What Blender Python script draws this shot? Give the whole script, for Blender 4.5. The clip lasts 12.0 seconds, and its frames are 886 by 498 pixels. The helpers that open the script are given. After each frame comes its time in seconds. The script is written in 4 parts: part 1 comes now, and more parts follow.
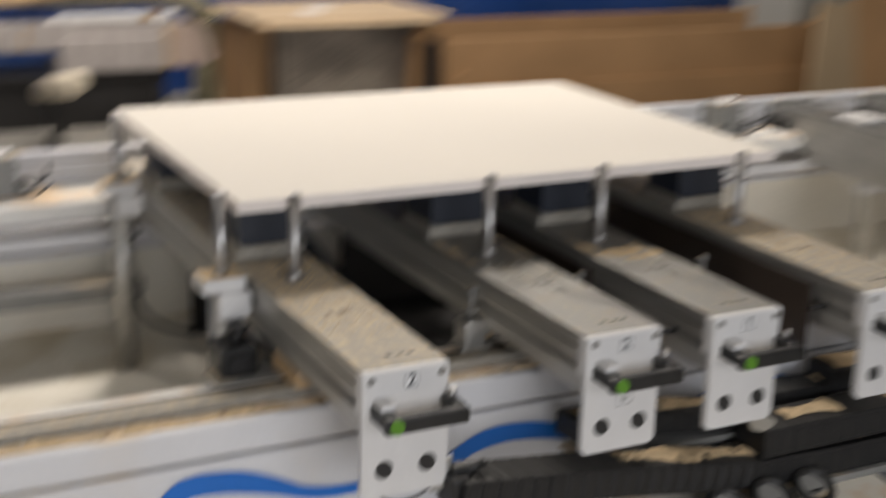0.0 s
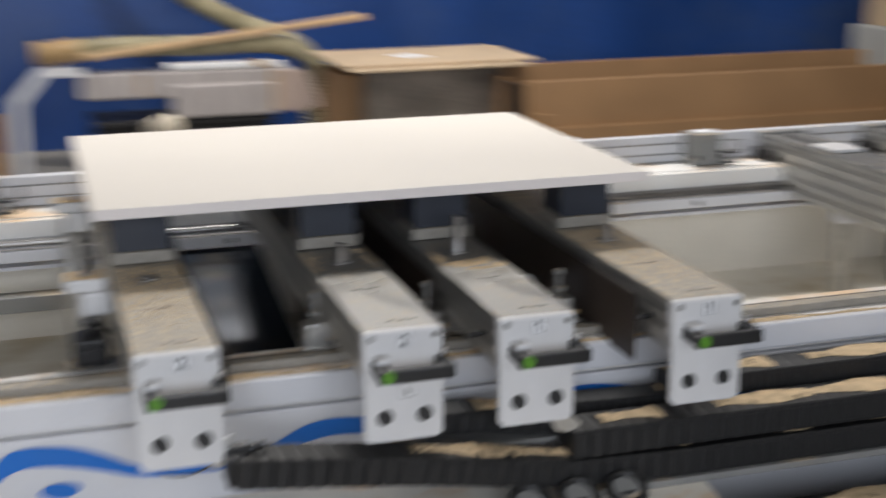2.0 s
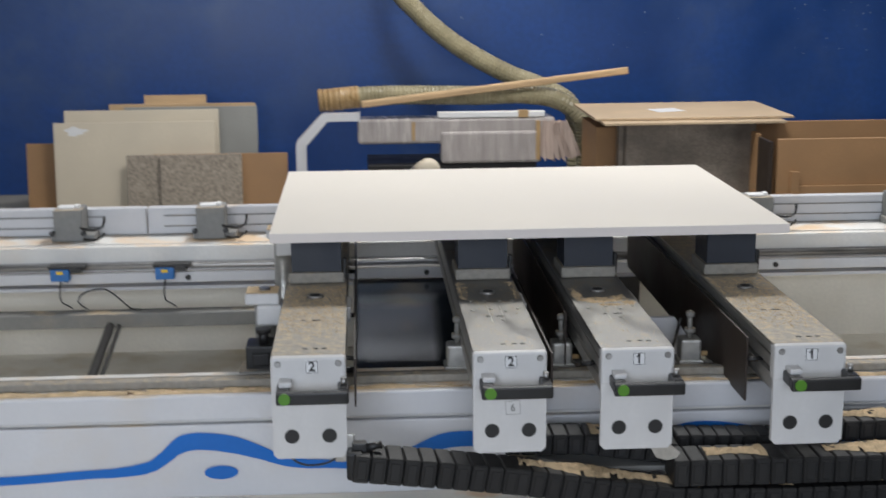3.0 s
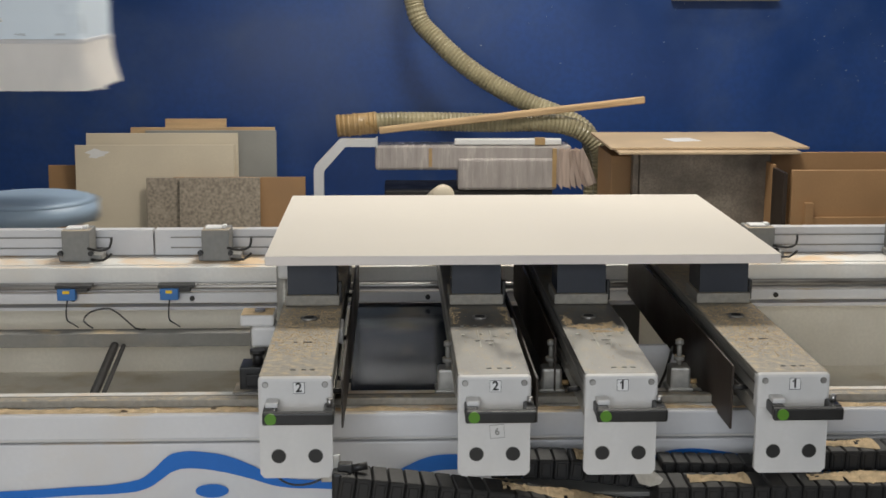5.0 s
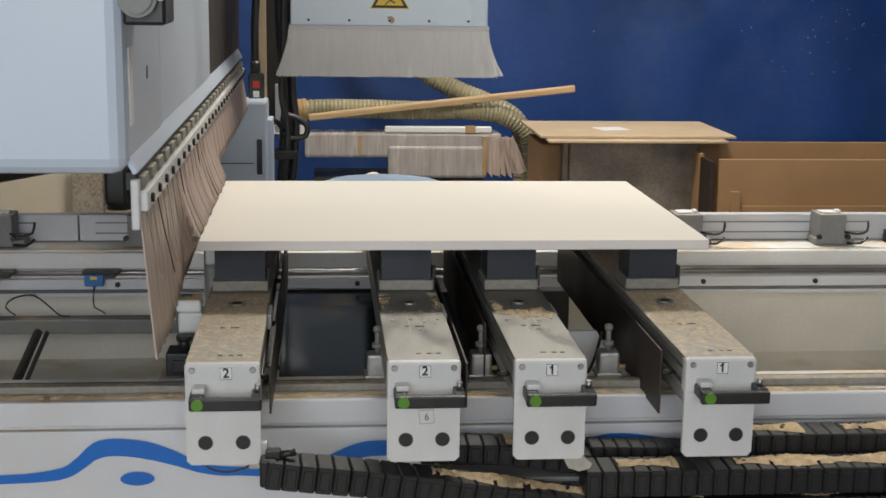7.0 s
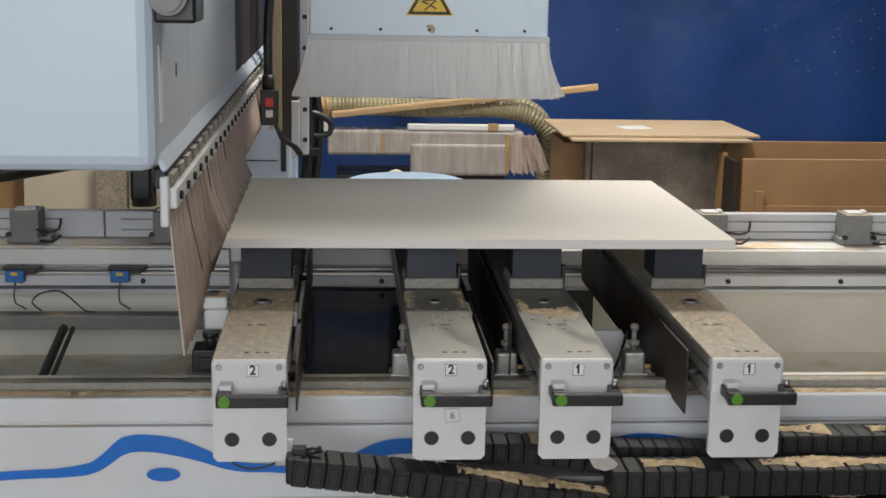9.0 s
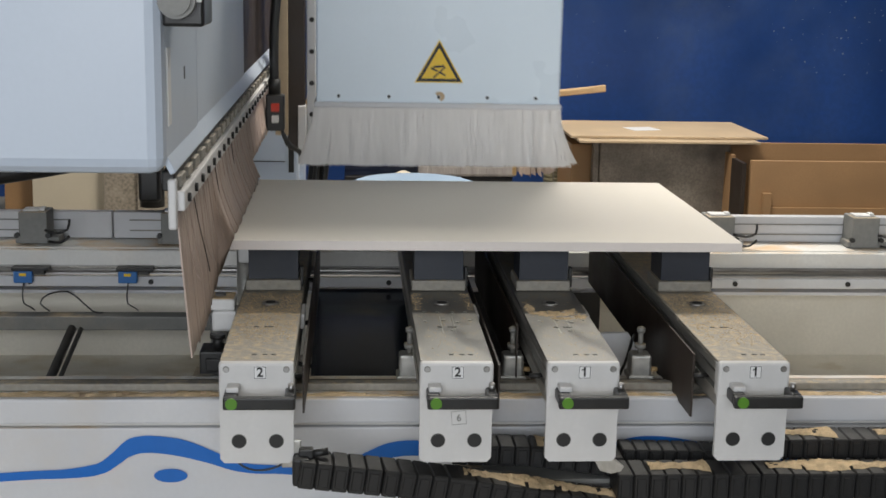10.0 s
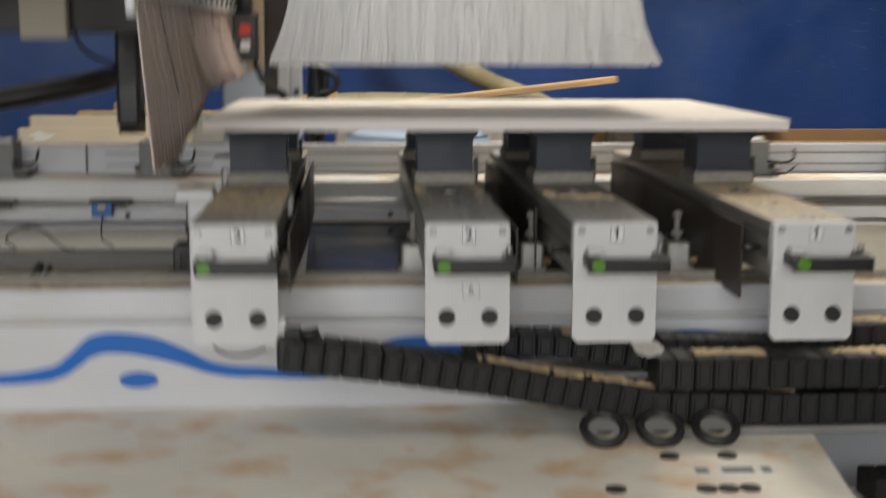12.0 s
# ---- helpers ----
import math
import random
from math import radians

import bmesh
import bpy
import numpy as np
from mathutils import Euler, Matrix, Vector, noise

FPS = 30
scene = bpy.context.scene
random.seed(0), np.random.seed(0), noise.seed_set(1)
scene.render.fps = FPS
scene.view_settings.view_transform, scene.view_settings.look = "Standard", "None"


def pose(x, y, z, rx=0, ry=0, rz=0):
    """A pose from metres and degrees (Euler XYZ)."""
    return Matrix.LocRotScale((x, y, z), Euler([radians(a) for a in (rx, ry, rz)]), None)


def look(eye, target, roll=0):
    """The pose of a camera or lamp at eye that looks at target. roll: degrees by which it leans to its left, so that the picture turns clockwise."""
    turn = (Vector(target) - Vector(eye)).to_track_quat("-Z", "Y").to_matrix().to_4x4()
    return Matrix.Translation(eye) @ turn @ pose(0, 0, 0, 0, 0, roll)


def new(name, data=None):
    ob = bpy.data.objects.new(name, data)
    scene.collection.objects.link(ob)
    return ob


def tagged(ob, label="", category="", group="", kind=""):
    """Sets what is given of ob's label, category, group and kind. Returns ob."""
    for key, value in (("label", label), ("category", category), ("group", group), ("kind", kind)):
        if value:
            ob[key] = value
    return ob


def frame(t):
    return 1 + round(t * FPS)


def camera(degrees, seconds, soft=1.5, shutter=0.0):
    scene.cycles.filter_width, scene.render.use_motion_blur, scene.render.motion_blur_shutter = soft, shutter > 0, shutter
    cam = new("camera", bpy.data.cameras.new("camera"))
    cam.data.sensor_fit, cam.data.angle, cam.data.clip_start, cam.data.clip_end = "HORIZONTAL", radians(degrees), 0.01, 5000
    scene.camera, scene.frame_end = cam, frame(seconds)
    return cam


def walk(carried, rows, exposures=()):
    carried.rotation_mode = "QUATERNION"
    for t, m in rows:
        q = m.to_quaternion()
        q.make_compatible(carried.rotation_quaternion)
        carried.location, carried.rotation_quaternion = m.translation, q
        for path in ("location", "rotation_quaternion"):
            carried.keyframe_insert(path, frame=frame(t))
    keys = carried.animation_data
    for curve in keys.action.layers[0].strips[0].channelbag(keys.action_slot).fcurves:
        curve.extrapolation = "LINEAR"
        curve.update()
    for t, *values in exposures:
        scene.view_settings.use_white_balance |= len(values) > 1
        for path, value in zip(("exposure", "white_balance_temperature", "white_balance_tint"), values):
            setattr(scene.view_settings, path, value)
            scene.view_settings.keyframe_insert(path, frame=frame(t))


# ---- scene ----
cam = camera(36.5, 12.0, soft=1.6, shutter=1.0)
# seconds, eye x y z, yaw, pitch, roll
PATH = [
    (0, -0.803, -1.721, 1.538, -27.48, -16.89, 1.73),
    (0.2, -0.913, -1.698, 1.496, -31.59, -14.00, 0.85),
    (0.5, -0.876, -1.740, 1.493, -31.16, -13.40, 0.37),
    (0.7, -0.889, -1.640, 1.451, -30.92, -14.40, 0.15),
    (1, -0.635, -1.608, 1.429, -26.58, -14.76, 1.04),
    (1.3, -0.416, -1.568, 1.405, -25.09, -17.07, -0.83),
    (1.5, -0.266, -1.494, 1.393, -24.62, -17.38, -0.15),
    (1.8, -0.229, -1.865, 1.486, -22.60, -16.12, 0.97),
    (1.9, -0.240, -2.060, 1.535, -20.90, -15.70, 0.90),
    (2, -0.176, -2.216, 1.520, -17.34, -14.75, -0.37),
    (2.2, -0.081, -2.292, 1.486, -10.58, -14.59, 1.46),
    (2.5, 0.058, -2.449, 1.502, -6.40, -15.32, 3.77),
    (2.8, 0.128, -2.539, 1.541, -4.13, -13.02, 0.23),
    (3, 0.153, -2.566, 1.547, -3.42, -12.46, -0.44),
    (3.1, 0.168, -2.570, 1.549, -2.94, -12.30, -0.70),
    (5, 0.236, -2.610, 1.552, -2.14, -11.33, 0.14),
    (5.2, 0.239, -2.599, 1.552, -2.47, -11.40, 0.54),
    (5.5, 0.232, -2.616, 1.555, -3.27, -11.40, 0.82),
    (6, 0.230, -2.612, 1.554, -4.15, -11.42, 0.83),
    (6.5, 0.239, -2.600, 1.541, -4.82, -11.34, 0.69),
    (6.9, 0.238, -2.588, 1.537, -5.19, -11.68, 0.92),
    (7, 0.238, -2.595, 1.538, -5.18, -11.74, 0.86),
    (7.5, 0.224, -2.606, 1.546, -5.06, -11.87, 1.21),
    (9.5, 0.223, -2.593, 1.540, -4.14, -11.87, 1.02),
    (10, 0.224, -2.600, 1.548, -4.00, -11.88, 1.13),
    (10.5, 0.229, -2.596, 1.550, -3.93, -11.90, 1.09),
    (11, 0.217, -2.588, 1.525, -3.84, -12.04, 1.05),
    (11.3, 0.194, -2.519, 1.461, -2.92, -10.13, -0.24),
    (11.5, 0.130, -2.484, 1.387, -3.58, -10.15, -1.55),
    (11.7, 0.251, -2.440, 1.293, -2.86, -10.05, -0.68),
    (11.9, 0.225, -2.337, 1.150, -4.10, -9.30, -0.50),
    (12, 0.248, -2.293, 1.085, -3.69, -9.00, 0.21),
]
walk(cam, [(t, pose(x, y, z, 0, 0, yaw) @ pose(0, 0, 0, 90 + pitch) @ pose(0, 0, 0, 0, 0, roll)) for t, x, y, z, yaw, pitch, roll in PATH],
     exposures=[(0.0, -0.26, 6800, 13), (1.5, -0.28, 6600, 13), (2.2, -0.18, 6150, 12), (3.2, -0.36, 6050, 10), (5.0, -0.44, 6650, 9), (6.4, -0.36, 6650, 9), (9.5, -0.22, 6600, 9), (11.0, -0.22, 6600, 9), (11.5, -0.34, 6650, 9), (12.0, -0.22, 7000, 10)])

# ---------------------------------------------------------------- light
world = bpy.data.worlds.new("world")
scene.world = world
world.use_nodes = True
world.node_tree.nodes["Background"].inputs[0].default_value = (0.55, 0.62, 0.75, 1)
world.node_tree.nodes["Background"].inputs[1].default_value = 0.15


def area_lamp(name, m, sx, sy, power, colour):
    data = bpy.data.lights.new(name, "AREA")
    data.shape, data.size, data.size_y, data.energy, data.color = "RECTANGLE", sx, sy, power, colour
    ob = new(name, data)
    ob.matrix_world = m
    return ob


# assumed roof lights, none seen, and an added fill lamp behind the camera
# The front pair and the wide rear one brighten plinth and wall
for lx, ly, sx, sy, p in ((-1.6, 2.9, 0.9, 1.6, 38), (2.9, 2.9, 0.9, 1.6, 36), (0.95, 3.1, 1.0, 0.9, 205), (3.8, 1.0, 0.9, 2.2, 6), (2.2, 5.3, 5.0, 0.6, 95), (-1.6, -2.4, 0.9, 2.2, 24), (2.6, -2.2, 0.9, 2.2, 24)):
    area_lamp("roof_light", pose(lx, ly, 4.35), sx, sy, p, (1.0, 0.95, 0.87))
area_lamp("door_light", look((-0.6, -6.6, 2.0), (0.4, 1.0, 0.5)), 5.4, 3.4, 355, (0.88, 0.93, 1.0))


# ---------------------------------------------------------------- materials
def material(name, colour, rough=0.5, metal=0.0, scale=6.0, vary=0.12, bump=0.15, fine=90.0, dust=0.0, dust_colour=(0.62, 0.48, 0.30), per_object=0.0, stretch=(1, 1, 1)):
    m = bpy.data.materials.new(name)
    m.use_nodes = True
    n, l = m.node_tree.nodes, m.node_tree.links
    b = n["Principled BSDF"]
    b.inputs["Metallic"].default_value = metal
    co = n.new("ShaderNodeTexCoord")
    mp = n.new("ShaderNodeMapping")
    mp.inputs["Scale"].default_value = stretch
    l.new(co.outputs["Object"], mp.inputs[0])

    def noise_tex(s, d=4):
        t = n.new("ShaderNodeTexNoise")
        t.inputs["Scale"].default_value, t.inputs["Detail"].default_value = s, d
        l.new(mp.outputs[0], t.inputs["Vector"])
        return t.outputs["Fac"]

    def mix(fac, a, c):
        x = n.new("ShaderNodeMix")
        x.data_type = "RGBA"
        for sock, v in ((x.inputs[0], fac), (x.inputs[6], a), (x.inputs[7], c)):
            if isinstance(v, (tuple, float, int)):
                sock.default_value = (*v, 1) if isinstance(v, tuple) else v
            else:
                l.new(v, sock)
        return x.outputs[2]

    def remap(v, a, c, lo=0.0, hi=1.0):
        r = n.new("ShaderNodeMapRange")
        for k, q in zip((1, 2, 3, 4), (a, c, lo, hi)):
            r.inputs[k].default_value = q
        l.new(v, r.inputs[0])
        return r.outputs[0]

    big, small = noise_tex(scale), noise_tex(fine, 2)
    dark = tuple(c * (1 - 1.6 * vary) for c in colour)
    light = tuple(min(1, c * (1 + vary)) for c in colour)
    col = mix(remap(big, 0.3, 0.7), dark, light)
    col = mix(remap(small, 0.35, 0.65, 0.0, 0.35), col, dark)
    if per_object:
        info = n.new("ShaderNodeObjectInfo")
        col = mix(remap(info.outputs["Random"], 0, 1, 0, per_object), col, tuple(c * 0.55 for c in colour))
    if dust:
        d1 = noise_tex(scale * 0.8 + 3, 6)
        up = n.new("ShaderNodeNewGeometry")
        sep = n.new("ShaderNodeSeparateXYZ")
        l.new(up.outputs["Normal"], sep.inputs[0])
        mul = n.new("ShaderNodeMath")
        mul.operation = "MULTIPLY"
        l.new(remap(d1, 0.62 - 0.3 * dust, 0.78 - 0.25 * dust), mul.inputs[0])
        l.new(remap(sep.outputs["Z"], 0.5, 0.9, 0.12, 1.0), mul.inputs[1])
        col = mix(mul.outputs[0], col, dust_colour)
    l.new(col, b.inputs["Base Color"])
    l.new(remap(big, 0.3, 0.7, max(0.02, rough - 0.1), min(1, rough + 0.12)), b.inputs["Roughness"])
    if bump:
        bp = n.new("ShaderNodeBump")
        bp.inputs["Strength"].default_value, bp.inputs["Distance"].default_value = bump, 0.004
        l.new(small, bp.inputs["Height"])
        l.new(bp.outputs[0], b.inputs["Normal"])
    return m


def wall_paint():
    """Blue wall paint with broad greyed rubbed patches."""
    m = material("blue_wall", (0.011, 0.052, 0.215), 0.38, scale=1.1, vary=0.22, bump=0.10, fine=26)
    n, l = m.node_tree.nodes, m.node_tree.links
    b = n["Principled BSDF"]
    old = b.inputs["Base Color"].links[0].from_socket
    co, rub, scr, ramp, cut, mul, mixer = (n.new("ShaderNode" + k) for k in ("TexCoord", "TexNoise", "TexNoise", "MapRange", "MapRange", "Math", "Mix"))
    rub.inputs["Scale"].default_value, rub.inputs["Detail"].default_value, rub.inputs["Distortion"].default_value = 0.9, 5, 0.8
    scr.inputs["Scale"].default_value, scr.inputs["Detail"].default_value = 7.0, 6
    for r, lo, hi in ((ramp, 0.42, 0.72), (cut, 0.25, 0.75)):
        r.inputs[1].default_value, r.inputs[2].default_value = lo, hi
    mul.operation = "MULTIPLY"
    mixer.data_type = "RGBA"
    l.new(co.outputs["Object"], rub.inputs["Vector"])
    l.new(co.outputs["Object"], scr.inputs["Vector"])
    l.new(rub.outputs["Fac"], ramp.inputs[0])
    l.new(scr.outputs["Fac"], cut.inputs[0])
    l.new(ramp.outputs[0], mul.inputs[0])
    l.new(cut.outputs[0], mul.inputs[1])
    l.new(mul.outputs[0], mixer.inputs[0])
    l.new(old, mixer.inputs[6])
    mixer.inputs[7].default_value = (0.045, 0.08, 0.19, 1)
    l.new(mixer.outputs[2], b.inputs["Base Color"])
    return m


M = dict(
    panel=material("white_melamine", (0.74, 0.70, 0.635), 0.6, vary=0.015, bump=0.02, scale=2, fine=40),
    panel_edge=material("panel_edge", (0.76, 0.70, 0.66), 0.5, vary=0.03, bump=0.03, scale=5),
    alu=material("brushed_aluminium", (0.50, 0.49, 0.46), 0.38, 0.75, scale=9, vary=0.14, bump=0.06, dust=0.2, dust_colour=(0.50, 0.45, 0.37), stretch=(6, 0.7, 6)),
    # Dusty metal, also darkened for the console tops in shade
    alu_dusty=material("dusty_aluminium", (0.34, 0.32, 0.28), 0.6, 0.4, scale=60, vary=0.16, bump=0.45, fine=420, dust=0.5, dust_colour=(0.46, 0.38, 0.27)),
    steel=material("bright_steel", (0.42, 0.41, 0.40), 0.38, 1.0, scale=20, vary=0.08, bump=0.03),
    white=material("grey_white_paint", (0.60, 0.605, 0.625), 0.42, scale=4, vary=0.04, bump=0.04, dust=0.25),
    cap=material("white_end_cap", (0.62, 0.615, 0.61), 0.4, scale=7, vary=0.05, bump=0.05),
    white_dusty=material("dusty_white_paint", (0.74, 0.73, 0.70), 0.5, scale=5, vary=0.07, bump=0.12, dust=0.58, dust_colour=(0.74, 0.55, 0.36)),
    trough=material("trough_paint", (0.84, 0.80, 0.71), 0.55, scale=3, vary=0.08, bump=0.1, dust=0.4, dust_colour=(0.62, 0.54, 0.40)),
    hood=material("pale_blue_paint", (0.51, 0.575, 0.67), 0.35, scale=2, vary=0.03, bump=0.03),
    grey=material("grey_paint", (0.22, 0.22, 0.21), 0.5, scale=6, vary=0.12, bump=0.1, dust=0.4),
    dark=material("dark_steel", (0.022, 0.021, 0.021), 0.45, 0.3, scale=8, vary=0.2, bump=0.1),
    brown=material("brown_black_plate", (0.030, 0.019, 0.013), 0.5, scale=5, vary=0.2, bump=0.06),
    cup=material("slate_rubber", (0.020, 0.025, 0.037), 0.5, scale=12, vary=0.12, bump=0.1),
    black=material("black_plastic", (0.018, 0.018, 0.018), 0.38, scale=10, vary=0.2, bump=0.1),
    chain=material("chain_plastic", (0.009, 0.009, 0.0095), 0.5, scale=14, vary=0.25, bump=0.15, per_object=0.3),
    green=material("green_button", (0.09, 0.24, 0.02), 0.4, vary=0.05, bump=0.02),
    blue=material("blue_decor", (0.002, 0.13, 0.50), 0.55, vary=0.05, bump=0.02),
    clip=material("blue_clip", (0.03, 0.16, 0.45), 0.4, vary=0.08, bump=0.02),
    wall=wall_paint(),
    chip=material("paint_chip", (0.26, 0.30, 0.36), 0.7, vary=0.2, bump=0.0),
    # Lightened copy of the hood paint for the head's brighter lit front
    head=material("hood_paint_lit", (0.70, 0.80, 0.89), 0.35, scale=2, vary=0.025, bump=0.03),
    plinth=material("plinth_paint", (0.88, 0.83, 0.73), 0.5, scale=7, vary=0.05, bump=0.1, dust=0.36, dust_colour=(0.74, 0.52, 0.32)),
    cover=material("dark_blue_sheet", (0.030, 0.042, 0.062), 0.16, 0.5, scale=3, vary=0.25, bump=0.03, dust=0.18, dust_colour=(0.10, 0.085, 0.06)),
    # Aluminium darkened to stand in for shade and dark reflections on console tops
    alu_top=material("darkened_aluminium", (0.25, 0.245, 0.23), 0.45, 0.75, scale=14, vary=0.10, bump=0.08, fine=300, dust=0.2, dust_colour=(0.30, 0.26, 0.20), stretch=(2, 1, 2)),
    plaster=material("plaster", (0.45, 0.44, 0.42), 0.8, scale=2, vary=0.08, bump=0.2),
    concrete=material("concrete", (0.24, 0.23, 0.21), 0.8, scale=2, vary=0.16, bump=0.3, dust=0.12, dust_colour=(0.34, 0.29, 0.22)),
    wood=material("pale_wood", (0.55, 0.38, 0.21), 0.6, scale=5, vary=0.16, bump=0.12, stretch=(0.6, 6, 6)),
    mdf=material("raw_board", (0.50, 0.38, 0.25), 0.7, scale=4, vary=0.1, bump=0.1),
    carton=material("brown_carton", (0.36, 0.21, 0.10), 0.65, scale=3, vary=0.1, bump=0.08),
    carton_pale=material("pale_carton", (0.42, 0.31, 0.19), 0.7, scale=3, vary=0.1, bump=0.08, per_object=0.35),
    osb=material("strand_board", (0.36, 0.31, 0.25), 0.75, scale=60, vary=0.30, bump=0.3, fine=120),
    cream=material("cream_board", (0.62, 0.55, 0.43), 0.55, scale=3, vary=0.05, bump=0.05),
    sheet=material("grey_sheet_metal", (0.25, 0.215, 0.18), 0.5, 0.45, scale=5, vary=0.38, bump=0.1),
    film=material("wrapping_film", (0.42, 0.385, 0.37), 0.2, scale=7, vary=0.13, bump=0.3, fine=45, stretch=(4, 1, 0.6)),
    hose=material("hose_plastic", (0.33, 0.29, 0.18), 0.28, scale=6, vary=0.15, bump=0.1),
    tape=material("brown_tape", (0.42, 0.28, 0.13), 0.35, scale=9, vary=0.15, bump=0.08),
    bristle=material("white_bristle", (0.90, 0.88, 0.86), 0.5, scale=60, vary=0.03, bump=0.05, per_object=0.06, stretch=(1, 1, 0.05)),
    strip=material("curtain_strip", (0.47, 0.37, 0.315), 0.45, scale=70, vary=0.14, bump=0.12, fine=220, per_object=0.22, stretch=(1, 1, 0.02)),
    yellow=material("warning_yellow", (0.80, 0.52, 0.01), 0.4, vary=0.04, bump=0.02),
    ink=material("black_ink", (0.012, 0.012, 0.012), 0.5, vary=0.05, bump=0.0),
    label=material("white_label", (0.75, 0.75, 0.75), 0.45, vary=0.03, bump=0.0),
    red=material("red_switch", (0.60, 0.04, 0.015), 0.35, vary=0.05, bump=0.0),
    sawdust=material("sawdust", (0.62, 0.47, 0.29), 0.95, scale=40, vary=0.2, bump=0.7, fine=260),
    magazine=material("tool_magazine_paint", (0.30, 0.40, 0.52), 0.4, scale=4, vary=0.05, bump=0.03),
    brick=material("red_brick", (0.26, 0.09, 0.05), 0.8, scale=12, vary=0.2, bump=0.3, per_object=0.4),
    flat_grey=material("grey_flat_pack", (0.30, 0.30, 0.28), 0.6, scale=3, vary=0.1, bump=0.08),
    mortar=material("mortar", (0.40, 0.37, 0.33), 0.9, scale=10, vary=0.12, bump=0.3),
)

M["panel"].node_tree.nodes["Principled BSDF"].inputs["Specular IOR Level"].default_value = 0.12


# ---------------------------------------------------------------- mesh helpers
def box(x0, x1, y0, y1, z0, z1, bevel=0.0, seg=2):
    bm = bmesh.new()
    bmesh.ops.create_cube(bm, size=1.0, matrix=Matrix.LocRotScale(((x0 + x1) / 2, (y0 + y1) / 2, (z0 + z1) / 2), None, (abs(x1 - x0), abs(y1 - y0), abs(z1 - z0))))
    if bevel:
        bmesh.ops.bevel(bm, geom=bm.edges[:], offset=bevel, segments=seg, affect="EDGES", profile=0.5)
    return bm


def rod(a, b, r, seg=16, r2=None, caps=True):
    a, b = Vector(a), Vector(b)
    bm = bmesh.new()
    turn = (b - a).to_track_quat("Z", "Y").to_matrix().to_4x4()
    bmesh.ops.create_cone(bm, cap_ends=caps, segments=seg, radius1=r, radius2=r if r2 is None else r2, depth=(b - a).length, matrix=Matrix.Translation((a + b) / 2) @ turn)
    for f in bm.faces:
        f.smooth = len(f.verts) == 4
    return bm


def prism(points, y0, y1, axis="y"):
    """A closed outline in x and z, drawn out from y0 to y1 (axis x: outline in y and z)."""
    bm = bmesh.new()
    put = (lambda p, d: (p[0], d, p[1])) if axis == "y" else ((lambda p, d: (d, p[0], p[1])) if axis == "x" else (lambda p, d: (p[0], p[1], d)))
    a = [bm.verts.new(put(p, y0)) for p in points]
    b = [bm.verts.new(put(p, y1)) for p in points]
    bm.faces.new(a)
    bm.faces.new(b[::-1])
    for i in range(len(points)):
        j = (i + 1) % len(points)
        bm.faces.new((a[j], a[i], b[i], b[j]))
    bmesh.ops.recalc_face_normals(bm, faces=bm.faces[:])
    return bm


def joined(*bms):
    out = bmesh.new()
    for b in bms:
        me = bpy.data.meshes.new("tmp")
        b.to_mesh(me)
        out.from_mesh(me)
        bpy.data.meshes.remove(me)
        b.free()
    return out


def turned(bm, m):
    bmesh.ops.transform(bm, matrix=m, verts=bm.verts[:])
    return bm


def tube(points, r, seg=12, rings=None, ring_r=0.0):
    """A bent tube along points, with corrugations when rings (their spacing) is given."""
    pts = [Vector(p) for p in points]
    # smooth by Catmull-Rom
    out = []
    for i in range(len(pts) - 1):
        p0, p1, p2, p3 = pts[max(i - 1, 0)], pts[i], pts[i + 1], pts[min(i + 2, len(pts) - 1)]
        steps = max(2, int((p2 - p1).length / ((rings or 0.04) / 2)))
        for k in range(steps):
            t = k / steps
            out.append(0.5 * ((2 * p1) + (p2 - p0) * t + (2 * p0 - 5 * p1 + 4 * p2 - p3) * t * t + (3 * p1 - p0 - 3 * p2 + p3) * t ** 3))
    out.append(pts[-1])
    bm = bmesh.new()
    prev, side = None, Vector((0, 1, 0.01))
    loops = []
    for i, p in enumerate(out):
        d = (out[min(i + 1, len(out) - 1)] - out[max(i - 1, 0)]).normalized()
        u = d.cross(side).normalized()
        v = d.cross(u).normalized()
        rr = r + (ring_r if rings and i % 2 else 0)
        ring = [bm.verts.new(p + rr * (math.cos(2 * math.pi * k / seg) * u + math.sin(2 * math.pi * k / seg) * v)) for k in range(seg)]
        loops.append(ring)
        if prev:
            for k in range(seg):
                f = bm.faces.new((prev[k], prev[(k + 1) % seg], ring[(k + 1) % seg], ring[k]))
                f.smooth = not rings
        prev = ring
    bm.faces.new(loops[0])
    bm.faces.new(loops[-1][::-1])
    bmesh.ops.recalc_face_normals(bm, faces=bm.faces[:])
    return bm


def text(body, size, m, depth=0.0006):
    cu = bpy.data.curves.new("text", "FONT")
    cu.offset = size * 0.022
    cu.body, cu.size, cu.extrude, cu.align_x, cu.align_y = body, size, depth, "CENTER", "CENTER"
    ob = bpy.data.objects.new("text", cu)
    me = bpy.data.meshes.new_from_object(ob)
    bm = bmesh.new()
    bm.from_mesh(me)
    bpy.data.objects.remove(ob)
    bpy.data.meshes.remove(me)
    return turned(bm, m)


def part(name, bm, mat, parent=None, label=""):
    me = bpy.data.meshes.new(name)
    bm.to_mesh(me)
    bm.free()
    me.materials.append(mat)
    ob = new(name, me)
    if parent:
        ob.parent = parent
    if label:
        ob["label"] = label
    return ob


def thing(name, label, category, group="", kind="", at=(0, 0, 0)):
    ob = new(name)
    ob.location = at
    return tagged(ob, label, category, group, kind)


